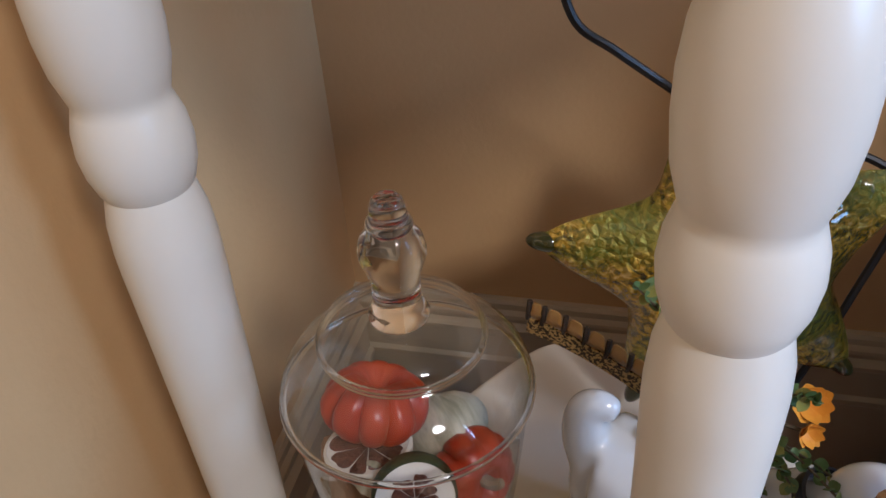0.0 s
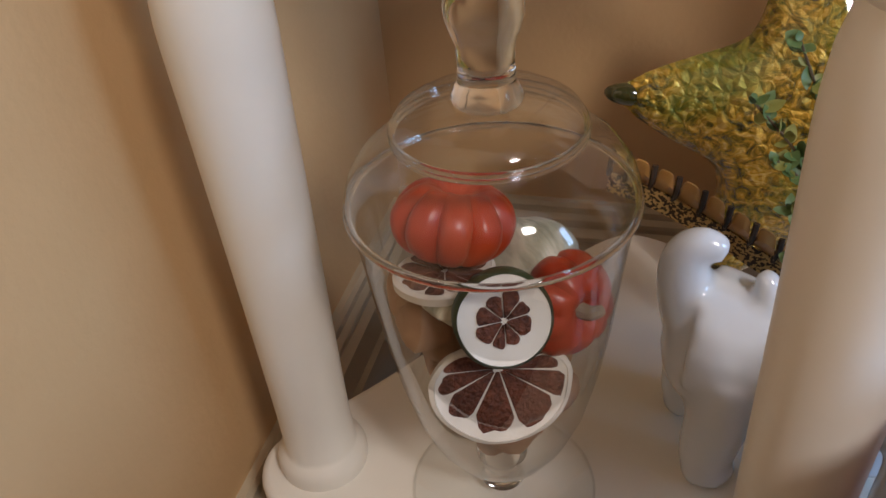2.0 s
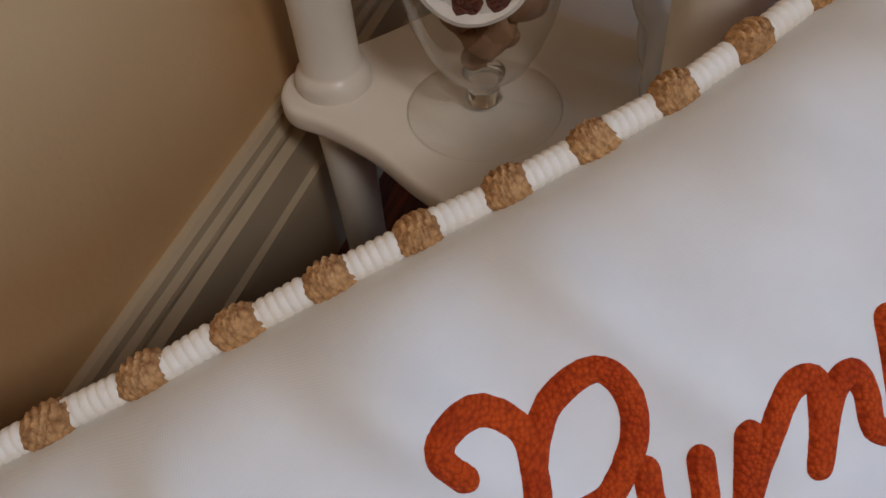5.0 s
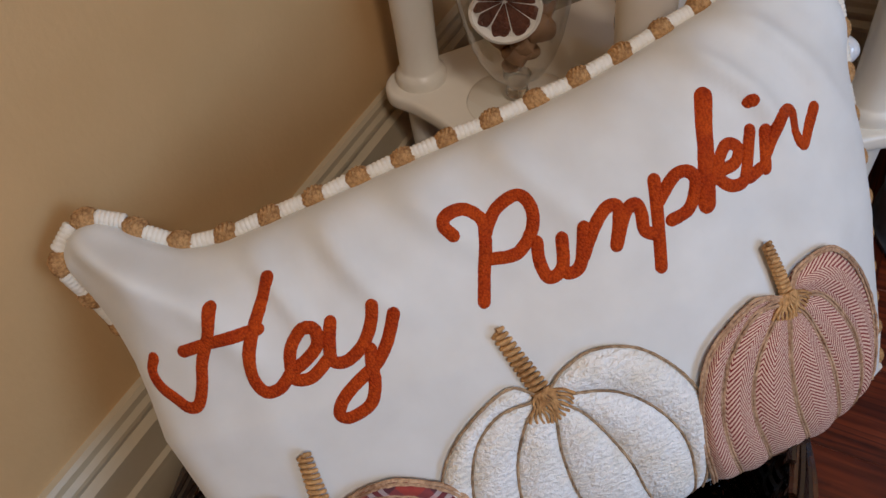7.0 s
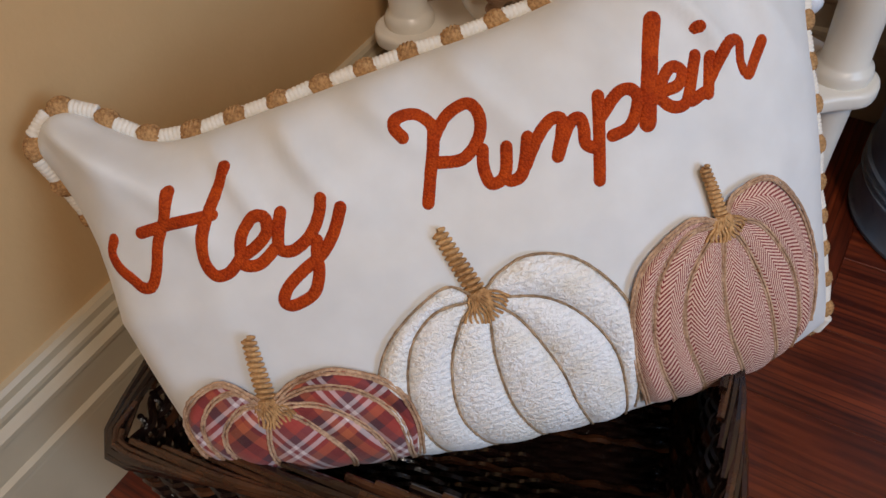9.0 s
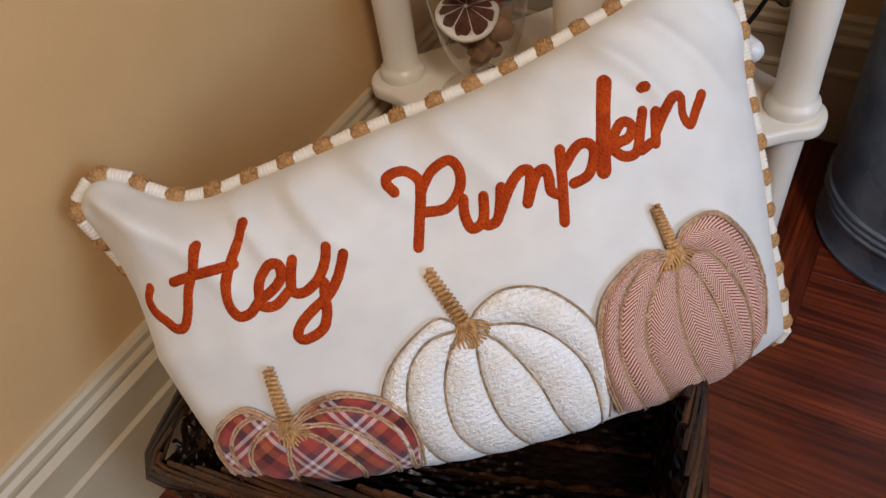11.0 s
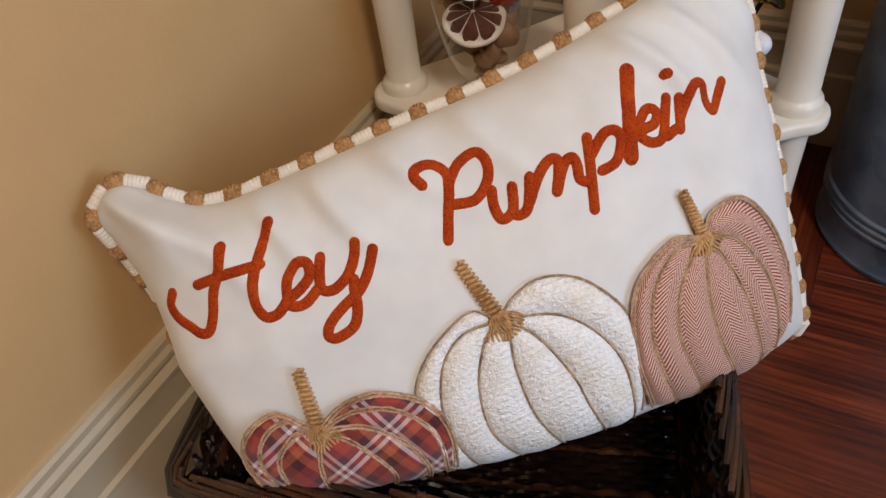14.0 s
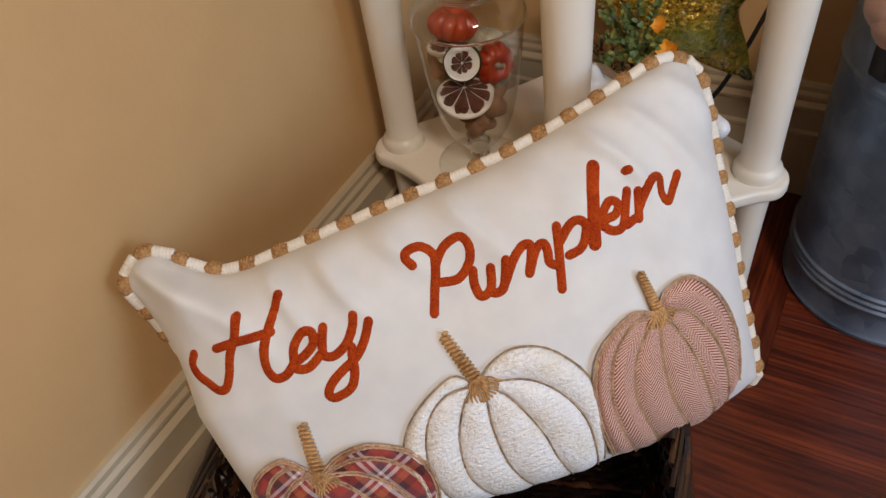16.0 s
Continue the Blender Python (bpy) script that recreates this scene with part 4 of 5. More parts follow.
for p, n, w, h, b, ma, sp in (
    ((-0.122, 0.318, 0.402), (-0.5, -0.8, 0.2), 0.019, 0.013, 6, CHIP, 20), ((-0.118, 0.330, 0.382), (-0.6, -0.7, 0.1), 0.022, 0.016, 8, CHIP, 70), ((-0.090, 0.322, 0.345), (-0.1, -0.9, 0.3), 0.022, 0.012, 8, CHIP, 10),
    ((-0.070, 0.328, 0.333), (0.2, -0.9, 0.2), 0.018, 0.012, 6, CHIP, 60), ((-0.100, 0.345, 0.322), (-0.4, -0.8, 0.3), 0.018, 0.012, 6, CHIP, 120), ((-0.082, 0.345, 0.312), (0.1, -0.9, 0.4), 0.020, 0.010, 8, CHIP, 0),
    ((-0.055, 0.345, 0.362), (0.6, -0.7, 0.1), 0.020, 0.014, 8, CHIP, 30), ((-0.046, 0.352, 0.385), (0.8, -0.4, 0.1), 0.020, 0.013, 8, PALE, 80), ((-0.112, 0.360, 0.405), (-0.7, 0.3, 0.3), 0.022, 0.018, 6, PALE, 15), ((-0.085, 0.375, 0.400), (0.0, 0.8, 0.4), 0.026, 0.020, 6, CHIP, 45),
    ((-0.058, 0.372, 0.420), (0.5, 0.6, 0.5), 0.024, 0.018, 5, PALE, 10), ((-0.100, 0.312, 0.428), (-0.2, -0.5, 0.8), 0.018, 0.009, 4, PALE, 0), ((-0.088, 0.350, 0.352), (0, -0.3, 0.9), 0.024, 0.022, 4, CHIP, 33), ((-0.088, 0.352, 0.382), (0.1, -0.2, 0.95), 0.028, 0.024, 3, CHIP, 77), ((-0.085, 0.352, 0.408), (0, -0.2, 0.9), 0.03, 0.026, 3, CHIP, 5),
    ((-0.088, 0.347, 0.300), (0, -0.5, 0.9), 0.014, 0.010, 4, CHIP, 50), ((-0.126, 0.332, 0.392), (-0.8, -0.5, 0.2), 0.024, 0.016, 8, CHIP, 100), ((-0.118, 0.332, 0.364), (-0.6, -0.7, 0.1), 0.024, 0.015, 8, CHIP, 35),
    ((-0.052, 0.332, 0.350), (0.5, -0.8, 0.1), 0.020, 0.014, 8, CHIP, 140), ((-0.102, 0.326, 0.340), (-0.4, -0.85, 0.1), 0.020, 0.013, 8, CHIP, 85), ((-0.075, 0.325, 0.320), (0.2, -0.9, 0.0), 0.017, 0.010, 8, CHIP, 15), ((-0.130, 0.330, 0.415), (-0.5, -0.7, 0.5), 0.020, 0.013, 8, CHIP, 60)):
    peel(p, n, w, h, b, ma, "pale curled dried pod piece" if ma is PALE else "brown curled piece of dried peel", sp)

# ---- gold glass star ----


def star_glass():
    m = mat("gold_crackle_glass", 0.16, 0.45, Coat_Weight=1.0, Coat_Roughness=0.03)
    v = coords(m, "Object", (1, 1, 0.55))
    vo = node(m, "ShaderNodeTexVoronoi", Scale=115.0)
    vo.feature = "DISTANCE_TO_EDGE"
    n = node(m, "ShaderNodeTexNoise", Scale=95.0, Detail=7.0, Roughness=0.66, Distortion=1.6)
    big = node(m, "ShaderNodeTexNoise", Scale=12.0, Detail=2.0)
    for k in (vo, n, big):
        join(m, v, k.inputs["Vector"])
    col = ramp(m, n.outputs["Fac"], ((0.36, (0.05, 0.04, 0.004)), (0.47, (0.34, 0.23, 0.015)), (0.56, (0.72, 0.42, 0.03)), (0.66, (0.98, 0.70, 0.18))))
    green = mix(m, 0.75, col, (0.20, 0.26, 0.03))
    f = ramp(m, big.outputs["Fac"], ((0.45, (0, 0, 0)), (0.62, (1, 1, 1))))
    join(m, mix(m, f, col, green), shader(m).inputs["Base Color"])
    h = math_node(m, "ADD", math_node(m, "MULTIPLY", vo.outputs["Distance"], 2.0), n.outputs["Fac"])
    bump(m, h, 0.9, 0.0028)
    return m


def star_mesh(R, depth):
    """A blown star with rounded arms and a puffed middle."""
    bm = bmesh.new()
    na, nr = 100, 16

    def edge(a):
        t = (a * 5 / (2 * math.pi)) % 1.0
        d = abs(t - 0.5) * 2
        d = 1 - math.sqrt((1 - d) ** 2 + 0.012) + 0.05
        return R * (0.54 + 0.46 * max(0.0, d) ** 2.0)

    for side in (1, -1):
        mid = bm.verts.new((0, 0, side * depth))
        last = None
        for j in range(1, nr + 1):
            s = j / nr
            ring = []
            for k in range(na):
                a = 2 * math.pi * k / na
                e = edge(a)
                rr = e * s
                body = max(0.0, 1 - (rr / (0.62 * R)) ** 2) * depth * 0.6 + depth * 0.5 * math.sqrt(max(0.0, 1 - s**2.4))
                ring.append(bm.verts.new((rr * math.cos(a), rr * math.sin(a), side * body * (1 if j < nr else 0))))
            for k in range(na):
                q = (ring[k], ring[(k + 1) % na])
                if last is None:
                    f = (mid, q[0], q[1])
                else:
                    f = (last[k], q[0], q[1], last[(k + 1) % na])
                bm.faces.new(f if side > 0 else f[::-1])
            last = ring
    bmesh.ops.remove_doubles(bm, verts=bm.verts[:], dist=0.0002)
    bmesh.ops.recalc_face_normals(bm, faces=bm.faces[:])
    return bm


STAR = facing((0.096, 0.572, 0.396), (0.13, -0.98, 0.12))
star = thing("glass_star", "gold and olive crackled blown-glass star with dark rounded tips", "ornament", at=STAR)
up_in = STAR.to_3x3().inverted() @ Vector((0, 0, 1))
spin = math.degrees(math.atan2(up_in.y, up_in.x))
bm = star_mesh(0.148, 0.036)
bm.transform(pose(0, 0, 0, 0, 0, spin + 11))
part("body", bm, star_glass(), star)
TIPGLASS = mat("dark_olive_glass", 0.06, 0, Base_Color=(0.035, 0.034, 0.006, 1), Coat_Weight=1.0)
for k in range(5):
    tip = bmesh.new()
    bmesh.ops.create_uvsphere(tip, u_segments=18, v_segments=10, radius=1.0, matrix=pose(0, 0, 0, 0, 0, spin + 11 + 72 * k) @ pose(0.133, 0, 0) @ Matrix.Diagonal((0.0170, 0.0078, 0.0080, 1)))
    part("tip", tip, TIPGLASS, star, "dark rounded glass tip")

# speckled amber ribbon below the star
AMBER = noisy("amber_net_ribbon", (0.40, 0.19, 0.04), (0.64, 0.37, 0.11), 60, 0.3, (0.4, 0.001), Coat_Weight=0.5, Transmission_Weight=0.3)


def speckle():
    m = mat("speckled_gold_ribbon", 0.35, 0.2)
    v = coords(m, "Object")
    n = node(m, "ShaderNodeTexNoise", Scale=420.0, Detail=1.0)
    join(m, v, n.inputs["Vector"])
    join(m, ramp(m, n.outputs["Fac"], ((0.47, (0.035, 0.018, 0.008)), (0.53, (0.55, 0.36, 0.12)))), shader(m).inputs["Base Color"])
    return m


band = thing("ribbon", "amber ribbon with a speckled border and scalloped tabs", "ribbon")
BAND = spline([(-0.042, 0.500, 0.386), (-0.012, 0.492, 0.380), (0.023, 0.484, 0.366), (0.058, 0.476, 0.348), (0.093, 0.474, 0.332), (0.123, 0.482, 0.320)], 9)
DOWN = Vector((-0.10, 0.20, -0.97))


def strip(line, a, b, thick, ruffle):
    bm = bmesh.new()
    rows = []
    for k, p in enumerate(line):
        w = Vector((0, -1, 0)) * ruffle * math.sin(k * 1.1)
        q = [p + DOWN * a + w, p + DOWN * (a + b) / 2 + w * 0.4, p + DOWN * b]
        n = Vector((0, -thick, 0))
        rows.append([bm.verts.new(c) for c in (q[0] + n, q[1] + n, q[2] + n, q[2], q[1], q[0])])
    for r, s in zip(rows, rows[1:]):
        for k in range(6):
            bm.faces.new((r[k], r[(k + 1) % 6], s[(k + 1) % 6], s[k]))
    bm.faces.new(rows[0])
    bm.faces.new(rows[-1][::-1])
    bmesh.ops.recalc_face_normals(bm, faces=bm.faces[:])
    return bm


part("border", strip(BAND, 0.0, 0.017, 0.002, 0.001), speckle(), band, "black-speckled gold border")
DARK = noisy("dark_ribbon_thread", (0.02, 0.012, 0.006), (0.06, 0.035, 0.02), 90, 0.6)
for k in range(0, len(BAND) - 4, 4):
    seg = BAND[k : k + 5]
    bm = bmesh.new()
    rows = []
    for i in range(9):
        t = i / 8
        p = seg[0] + (seg[-1] - seg[0]) * t
        h = 0.017 * math.sqrt(max(0.0, 1 - (2 * t - 1) ** 4)) + 0.001
        pinch = (0.5 - t) * 0.2 * (seg[-1] - seg[0])
        q = [p, p + pinch * 0.4 - DOWN * h * 0.55 + Vector((0, -0.004, 0)), p + pinch - DOWN * h + Vector((0, -0.001, 0))]
        rows.append([bm.verts.new(c) for c in (q[0], q[1], q[2], q[2] + Vector((0, 0.0016, 0)), q[1] + Vector((0, 0.0016, 0)), q[0] + Vector((0, 0.0016, 0)))])
    for r, s in zip(rows, rows[1:]):
        for j in range(6):
            bm.faces.new((r[j], r[(j + 1) % 6], s[(j + 1) % 6], s[j]))
    bmesh.ops.recalc_face_normals(bm, faces=bm.faces[:])
    part("tab", bm, AMBER, band, "translucent amber scalloped tab")
    p = seg[0]
    part("fold", tube(spline([p - DOWN * -0.003, p - DOWN * 0.008 + Vector((0, -0.003, 0)), p - DOWN * 0.018], 3), 0.0020, 6), DARK, band)

# ---- ceramic dog ----
PORCELAIN = noisy("white_glazed_porcelain", (0.63, 0.67, 0.73), (0.70, 0.74, 0.79), 20, 0.12, (0.03, 0.001), Coat_Weight=0.6, Coat_Roughness=0.05)
dog_bm = bmesh.new()


def blob(p, r):
    bmesh.ops.create_uvsphere(dog_bm, u_segments=20, v_segments=12, radius=1.0, matrix=Matrix.Translation(p) @ Matrix.Diagonal((*r, 1)) if not isinstance(r, float) else Matrix.Translation(p) @ Matrix.Scale(r, 4))


def limb(pts, radius):
    tube(spline(pts, 6), radius, 14, dog_bm)


# body from rump to chest, legs, tail, neck and head
limb([(0.020, 0.412, 0.352), (0.045, 0.405, 0.352), (0.085, 0.395, 0.350), (0.125, 0.385, 0.352), (0.140, 0.381, 0.356)], lambda t: 0.037 + 0.004 * math.cos(2 * math.pi * t))
blob((0.034, 0.407, 0.346), (0.037, 0.036, 0.044))
limb([(0.052, 0.402, 0.372), (0.050, 0.402, 0.392), (0.045, 0.404, 0.405)], lambda t: 0.014 - 0.009 * t)
blob((0.132, 0.383, 0.352), 0.036)
for fx, fy, sx in ((0.034, 0.386, 0.0), (0.022, 0.440, 0.0), (0.133, 0.358, 0.0), (0.126, 0.412, 0.0)):
    limb([(fx + 0.002, fy, 0.350), (fx, fy, 0.310), (fx - 0.003, fy - 0.001, 0.280), (fx, fy - 0.002, 0.262)], lambda t: 0.0215 - 0.007 * t + 0.004 * max(0, t - 0.8) * 5 * 0.6)
limb([(0.016, 0.412, 0.358), (0.007, 0.411, 0.385), (0.006, 0.410, 0.406), (0.014, 0.408, 0.416), (0.026, 0.406, 0.413)], lambda t: 0.0195 - 0.0125 * t)
limb([(0.138, 0.382, 0.360), (0.152, 0.377, 0.388), (0.158, 0.375, 0.400)], lambda t: 0.022 - 0.003 * t)
blob((0.164, 0.371, 0.402), (0.028, 0.025, 0.024))
limb([(0.170, 0.368, 0.398), (0.190, 0.361, 0.390), (0.207, 0.355, 0.384)], lambda t: 0.017 - 0.004 * t)
blob((0.209, 0.354, 0.386), 0.0125)
bmesh.ops.translate(dog_bm, vec=(0, 0, SHELF - 0.2605), verts=dog_bm.verts[:])
me = bpy.data.meshes.new("dog_figurine")
dog_bm.to_mesh(me)
dog_bm.free()
me.materials.append(PORCELAIN)
dog = tagged(new("dog_figurine", me), "white glazed porcelain dog figurine with a curled tail", "figurine")
rm = dog.modifiers.new("join", "REMESH")
rm.mode, rm.voxel_size, rm.use_smooth_shade = "VOXEL", 0.0026, True
sm = dog.modifiers.new("soften", "SMOOTH")
sm.factor, sm.iterations = 0.6, 14

BLACK = noisy("black_satin", (0.008, 0.008, 0.012), (0.02, 0.02, 0.03), 60, 0.45)
GREYR = noisy("grey_check_satin", (0.10, 0.09, 0.11), (0.22, 0.2, 0.22), 300, 0.45)
collar = thing("ribbon_collar", "black and grey ribbon tied round the dog's neck", "ribbon", at=facing((0.146, 0.380, 0.3685), (0.45, -0.18, 0.87)))
part("loop", lathe([(0.0215, -0.009), (0.0235, -0.0085), (0.0235, -0.0030), (0.0215, -0.0025)], 32, closed=True), GREYR, collar)
part("loop", lathe([(0.0215, -0.0025), (0.0237, -0.0022), (0.0237, 0.0065), (0.0215, 0.007)], 32, closed=True), BLACK, collar)
bm = bmesh.new()
tube([Vector((0.010 + 0.010 * math.cos(a), -0.027 + 0.003 * math.sin(2 * a), 0.011 * math.sin(a))) for a in [2 * math.pi * k / 18 for k in range(18)]], 0.0038, 6, bm, True)
part("bow", bm, BLACK, collar)

# ---- artificial flower spray ----
LEAF = noisy("green_cloth_leaf", (0.05, 0.10, 0.028), (0.16, 0.24, 0.075), 60, 0.5, (0.4, 0.0008))
MOSS = noisy("yellow_green_leaf", (0.13, 0.15, 0.03), (0.34, 0.32, 0.07), 60, 0.5, (0.4, 0.0008))
PETAL = noisy("orange_cloth_petal", (0.62, 0.20, 0.01), (0.85, 0.42, 0.03), 50, 0.6, (0.4, 0.0008))
TWIG = noisy("brown_twig", (0.05, 0.035, 0.015), (0.11, 0.08, 0.04), 80, 0.7)


def leaf_mesh(length, width, cup):
    bm = bmesh.new()
    rows = []
    for j in range(6):
        t = j / 5
        w = width * math.sin(math.pi * (0.08 + 0.90 * t)) ** 0.8
        z = cup * t * t
        rows.append([bm.verts.new(c) for c in ((-w, length * t, z), (0, length * t, z - 0.18 * w), (w, length * t, z), (w, length * t, z + 0.0004), (0, length * t, z - 0.18 * w + 0.0005), (-w, length * t, z + 0.0004))])
    for r, s in zip(rows, rows[1:]):
        for k in range(6):
            bm.faces.new((r[k], r[(k + 1) % 6], s[(k + 1) % 6], s[k]))
    bm.faces.new(rows[0][::-1])
    bm.faces.new(rows[-1])
    bmesh.ops.recalc_face_normals(bm, faces=bm.faces[:])
    return bm


spray = thing("flower_spray", "artificial spray of small green leaves and orange flowers", "plant", at=pose(0, 0, 0))
SHAPES = {}


def put_leaf(key, material, p, d, up, scale, name="leaf"):
    size = {"round": (0.0125, 0.0062, 0.002), "long": (0.017, 0.0050, 0.004), "petal": (0.021, 0.0085, 0.006)}[key]
    if (key, material.name) not in SHAPES:
        ob = part(name, leaf_mesh(*size), material, spray)
        SHAPES[key, material.name] = ob.data
    else:
        ob = new(name, SHAPES[key, material.name])
        ob.parent = spray
    y = Vector(d).normalized()
    x = y.cross(Vector(up)).normalized()
    m = Matrix((x, y, x.cross(y))).transposed().to_4x4()
    m.translation = p
    ob.matrix_basis = m @ Matrix.Scale(scale, 4)


rnd = random.Random(5)
ROOT = Vector((0.095, 0.445, SHELF + 0.001))
TIPS = ((0.030, 0.440, 0.468), (0.045, 0.432, 0.440), (0.065, 0.435, 0.475), (0.075, 0.420, 0.450), (0.055, 0.425, 0.415), (0.085, 0.410, 0.425), (0.090, 0.425, 0.480), (0.060, 0.410, 0.395),
        (0.120, 0.375, 0.392), (0.135, 0.362, 0.372), (0.118, 0.352, 0.352), (0.150, 0.352, 0.398), (0.175, 0.345, 0.392), (0.105, 0.372, 0.425), (0.125, 0.395, 0.440), (0.110, 0.430, 0.462), (0.048, 0.455, 0.495), (0.080, 0.45, 0.51))
for t, tip in enumerate(TIPS):
    tip = Vector(tip)
    hub = Vector((0.092, 0.432, 0.375))
    line = spline([ROOT, (ROOT + hub) / 2 + Vector((0.002 * (t % 3), 0, 0)), hub, (hub + tip) / 2 + Vector((0, 0, 0.012)), tip], 6)
    part("stalk", tube(line, lambda s: 0.0014 - 0.0007 * s, 5), TWIG, spray)
    for k in range(len(line) // 2, len(line)):
        for _ in range(2 if t > 7 and t < 13 else 3):
            d = (line[min(k + 1, len(line) - 1)] - line[k - 1]).normalized() * 0.6 + Vector([rnd.uniform(-1, 1) for _ in range(3)])
            kind = LEAF if rnd.random() < 0.72 else MOSS
            put_leaf("round" if 7 < t < 13 else rnd.choice(("round", "long")), kind, line[k], d, (rnd.uniform(-0.4, 0.4), -0.5, 0.8), rnd.uniform(0.38, 0.72))
for p, n, s in (((0.129, 0.414, 0.417), (0.2, -0.7, 0.6), 0.70), ((0.135, 0.420, 0.387), (0.4, -0.8, 0.3), 0.50), ((0.107, 0.444, 0.429), (0.3, -0.6, 0.7), 0.62)):
    z = Vector(n).normalized()
    a = z.orthogonal().normalized()
    b = z.cross(a)
    for k in range(9):
        t = 2 * math.pi * k / 9
        d = a * math.cos(t) + b * math.sin(t) + z * (0.35 + 0.25 * (k % 2))
        put_leaf("petal", PETAL, Vector(p), d, z, s, "petal")
    part("stalk", tube(spline([Vector((0.092, 0.432, 0.375)), (Vector(p) + Vector((0.092, 0.432, 0.385))) / 2, Vector(p)], 5), 0.0013, 5), TWIG, spray)

# ---- black cable ----
RUBBER = mat("black_cable_rubber", 0.45, 0, Base_Color=(0.012, 0.011, 0.011, 1))
cable = thing("power_cable", "thin black power cable hanging behind the star", "cable")
part("wire", tube(spline([(-0.035, 0.600, 0.797), (-0.040, 0.600, 0.700), (-0.036, 0.592, 0.615), (-0.024, 0.590, 0.572), (0.005, 0.592, 0.550), (0.045, 0.600, 0.520), (0.11, 0.612, 0.47), (0.175, 0.616, 0.47), (0.215, 0.610, 0.44), (0.20, 0.60, 0.36), (0.16, 0.575, 0.256), (0.12, 0.560, 0.2495)], 9), 0.0032, 8), RUBBER, cable)

# ---- galvanised milk can ----


def zinc():
    m = mat("galvanised_zinc", 0.45, 0.4)
    v = coords(m, "Object")
    vo = node(m, "ShaderNodeTexVoronoi", Scale=38.0)
    n = node(m, "ShaderNodeTexNoise", Scale=14.0, Detail=6.0)
    for k in (vo, n):
        join(m, v, k.inputs["Vector"])
    f = math_node(m, "ADD", math_node(m, "MULTIPLY", vo.outputs["Color"], 0.25), n.outputs["Fac"])
    join(m, ramp(m, f, ((0.45, (0.085, 0.130, 0.205)), (0.85, (0.20, 0.265, 0.37)))), shader(m).inputs["Base Color"])
    r = ramp(m, n.outputs["Fac"], ((0.3, (0.35, 0.35, 0.35)), (0.7, (0.6, 0.6, 0.6))))
    join(m, r, shader(m).inputs["Roughness"])
    bump(m, n.outputs["Fac"], 0.15, 0.003)
    return m


ZINC = zinc()
IRON = noisy("dark_iron", (0.015, 0.014, 0.014), (0.04, 0.038, 0.036), 60, 0.5, metal=0.6)
can = thing("milk_can", "blue-grey galvanised metal milk can standing on the floor", "can", at=pose(0.441, 0.586, 0))
R0 = 0.138
body = [(0.0, 0.004), (R0 - 0.004, 0.0), (R0 + 0.003, 0.002), (R0 + 0.004, 0.008), (R0, 0.014), (R0, 0.052)]
for k in range(3):
    z = 0.054 + 0.011 * k
    body += [(R0 + 0.0005, z), (R0 + 0.0038, z + 0.003), (R0 + 0.0038, z + 0.006), (R0 + 0.0005, z + 0.009)]
body += [(R0, 0.10), (R0, 0.36), (R0 + 0.003, 0.363), (R0 + 0.003, 0.369), (R0, 0.372), (R0, 0.47), (R0 - 0.008, 0.49), (R0 - 0.05, 0.545), (R0 - 0.062, 0.565), (R0 - 0.062, 0.60), (R0 - 0.040, 0.635), (R0 - 0.036, 0.640), (R0 - 0.042, 0.641), (R0 - 0.066, 0.60), (R0 - 0.066, 0.54), (0.0, 0.53)]
part("body", lathe(body, 64), ZINC, can)
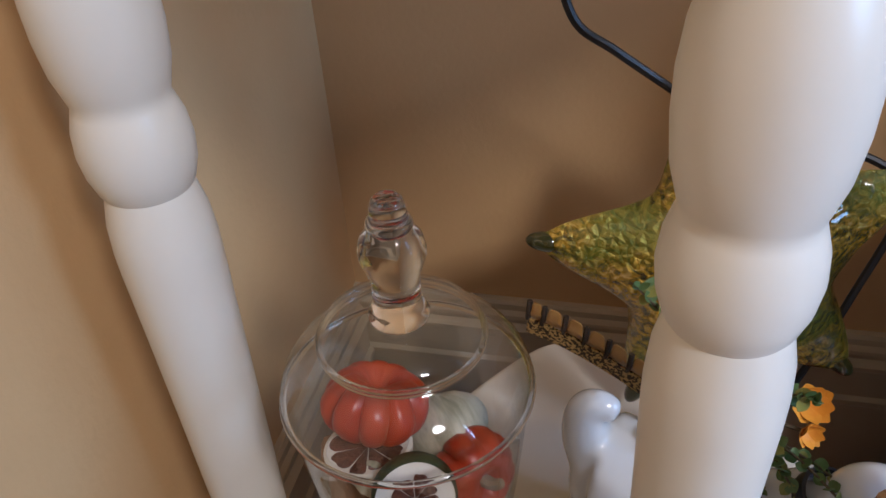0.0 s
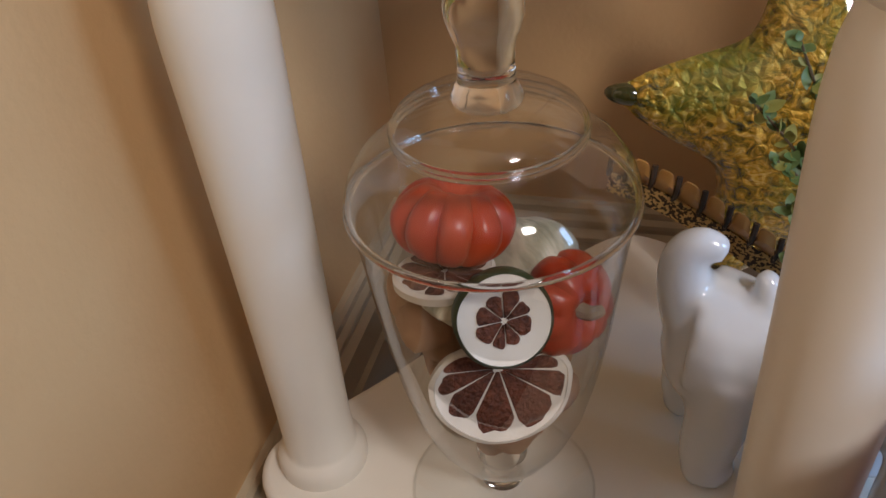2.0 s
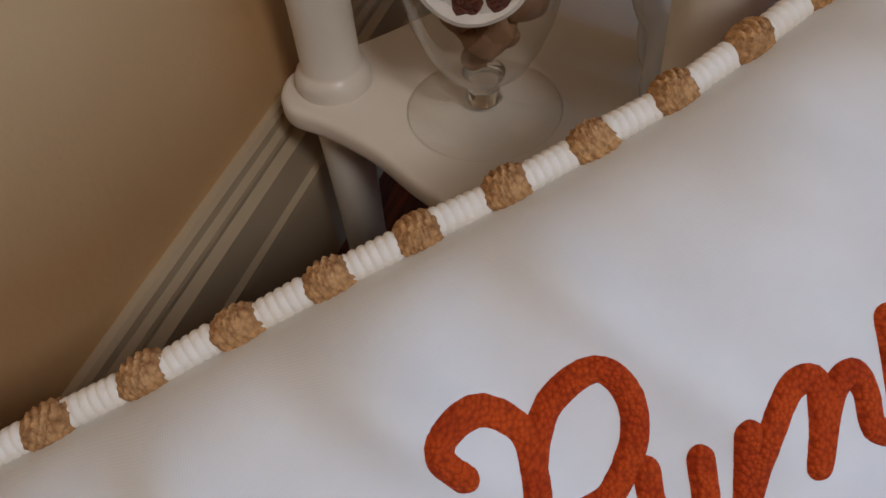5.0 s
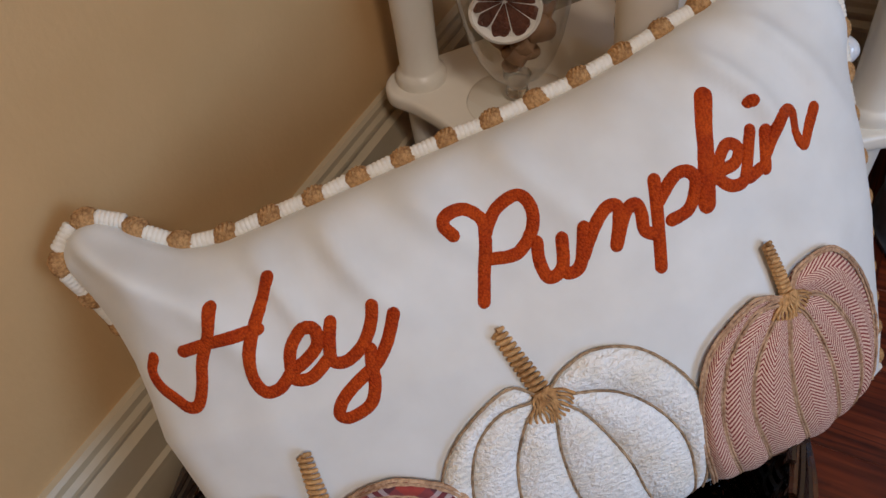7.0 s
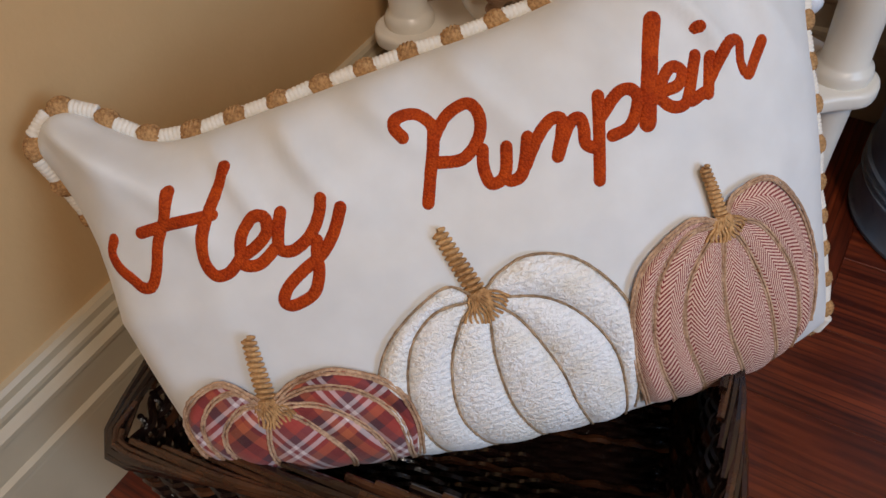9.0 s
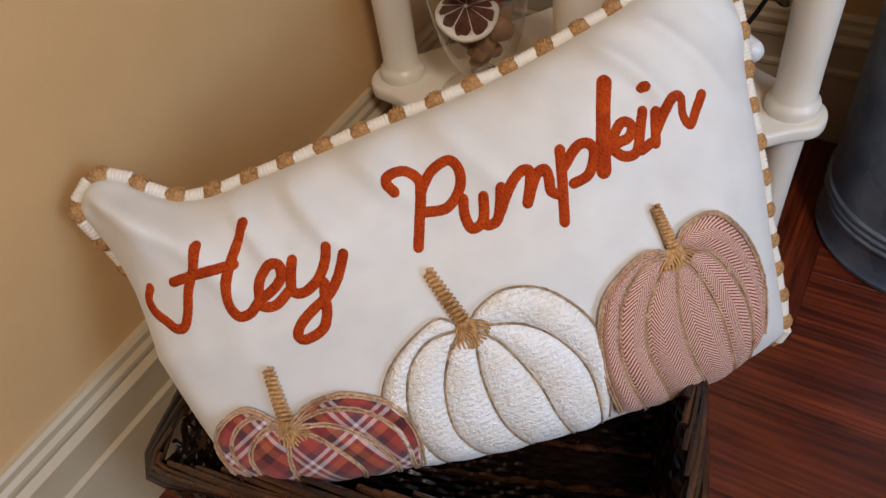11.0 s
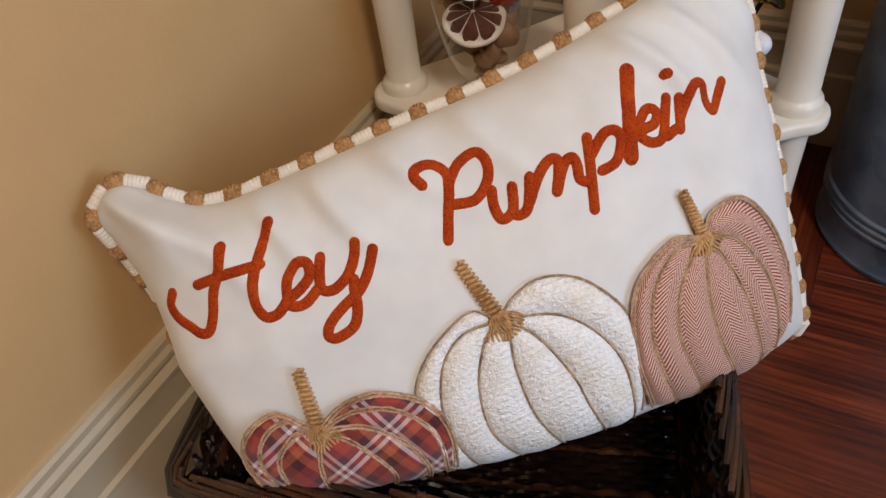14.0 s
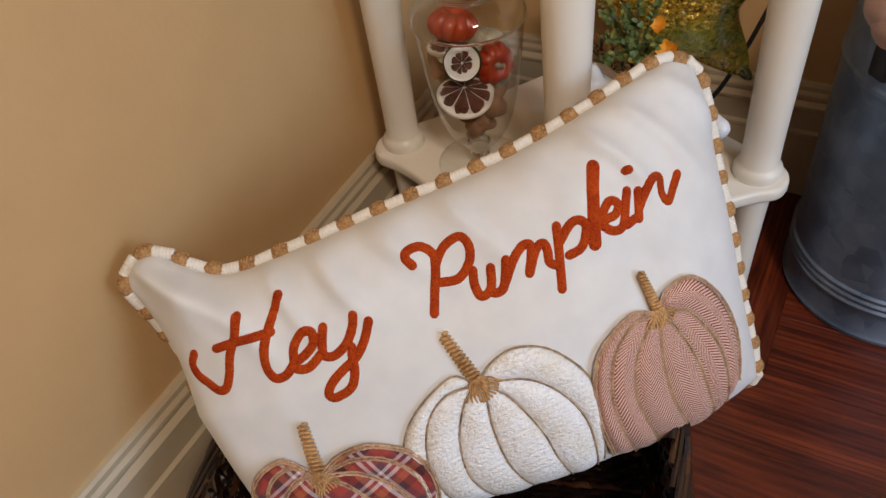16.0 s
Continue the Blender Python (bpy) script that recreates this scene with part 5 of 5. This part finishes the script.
for ang in (228, 48):
    a = radians(ang)
    m = Matrix.Translation((R0 * math.cos(a), R0 * math.sin(a), 0)) @ pose(0, 0, 0, 0, 0, ang)
    part("handle", box((-0.002, -0.013, 0.384), (0.008, 0.013, 0.440), 0.004, 2, m), IRON, can, "dark iron handle strap")
    bm = tube([m @ Vector(p) for p in spline([(0.006, 0, 0.436), (0.028, 0, 0.456), (0.032, 0, 0.49), (0.014, 0, 0.52), (-0.028, 0, 0.525)], 6)], 0.005, 8)
    part("handle_bar", bm, IRON, can)
BURLAP = fabric("pinkish_burlap", (0.30, 0.17, 0.12), (0.48, 0.30, 0.22), 300.0)
bow = thing("burlap_bow", "pinkish brown burlap ribbon tied to the can handle", "ribbon")
for k, (dx, dz) in enumerate(((0.0, 0.0), (0.026, 0.012), (0.012, -0.02))):
    pts = spline([(0.332 + dx, 0.462, 0.455 + dz), (0.325 + dx, 0.450, 0.480 + dz), (0.332 + dx, 0.447, 0.505 + dz), (0.350 + dx, 0.462, 0.490 + dz)], 6)
    part("loop", tube(pts, lambda t: 0.011 + 0.004 * math.sin(5 * t), 10, flat=0.4), BURLAP, bow)

# ---- floor planks ----


def plank_mesh(lx, ly):
    return box((0, 0, -0.012), (lx - 0.0005, ly - 0.0006, 0.0), 0.0006, 1)


def floor_planks():
    rp = random.Random(11)
    meshes = {}

    def lay(x, y, length, width, turn):
        length = min((0.30, 0.42, 0.60, 0.84, 1.2), key=lambda q: abs(q - length))
        key = (length, width)
        if key not in meshes:
            meshes[key] = part("plank", plank_mesh(length, width), WOOD, floor, smooth=False)
            ob = meshes[key]
        else:
            ob = new("plank", meshes[key].data)
            ob.parent = floor
        ob.matrix_basis = pose(x, y, rp.uniform(-0.0006, 0.0), 0, 0, turn)

    w = 0.1165
    y = 0.335 - w
    while y > -1.2:
        x = WX - rp.uniform(0.02, 0.10)
        n = rp.choice((0.84, 1.2))
        lay(x, y, n, w, 0)
        x += n
        while x < 1.5:
            n = rp.choice((0.42, 0.60, 0.84))
            lay(x, y, n, w, 0)
            x += n
        y -= w
    y = 0.335
    while y < WY:
        x = 0.322
        while x < 1.5:
            n = rp.choice((0.42, 0.60, 0.84))
            lay(x, y, n, w, 0)
            x += n
        y += w
    x = 0.322
    while x > WX:
        lay(x, 0.335, 0.42, w, 90)
        x -= w


floor_planks()
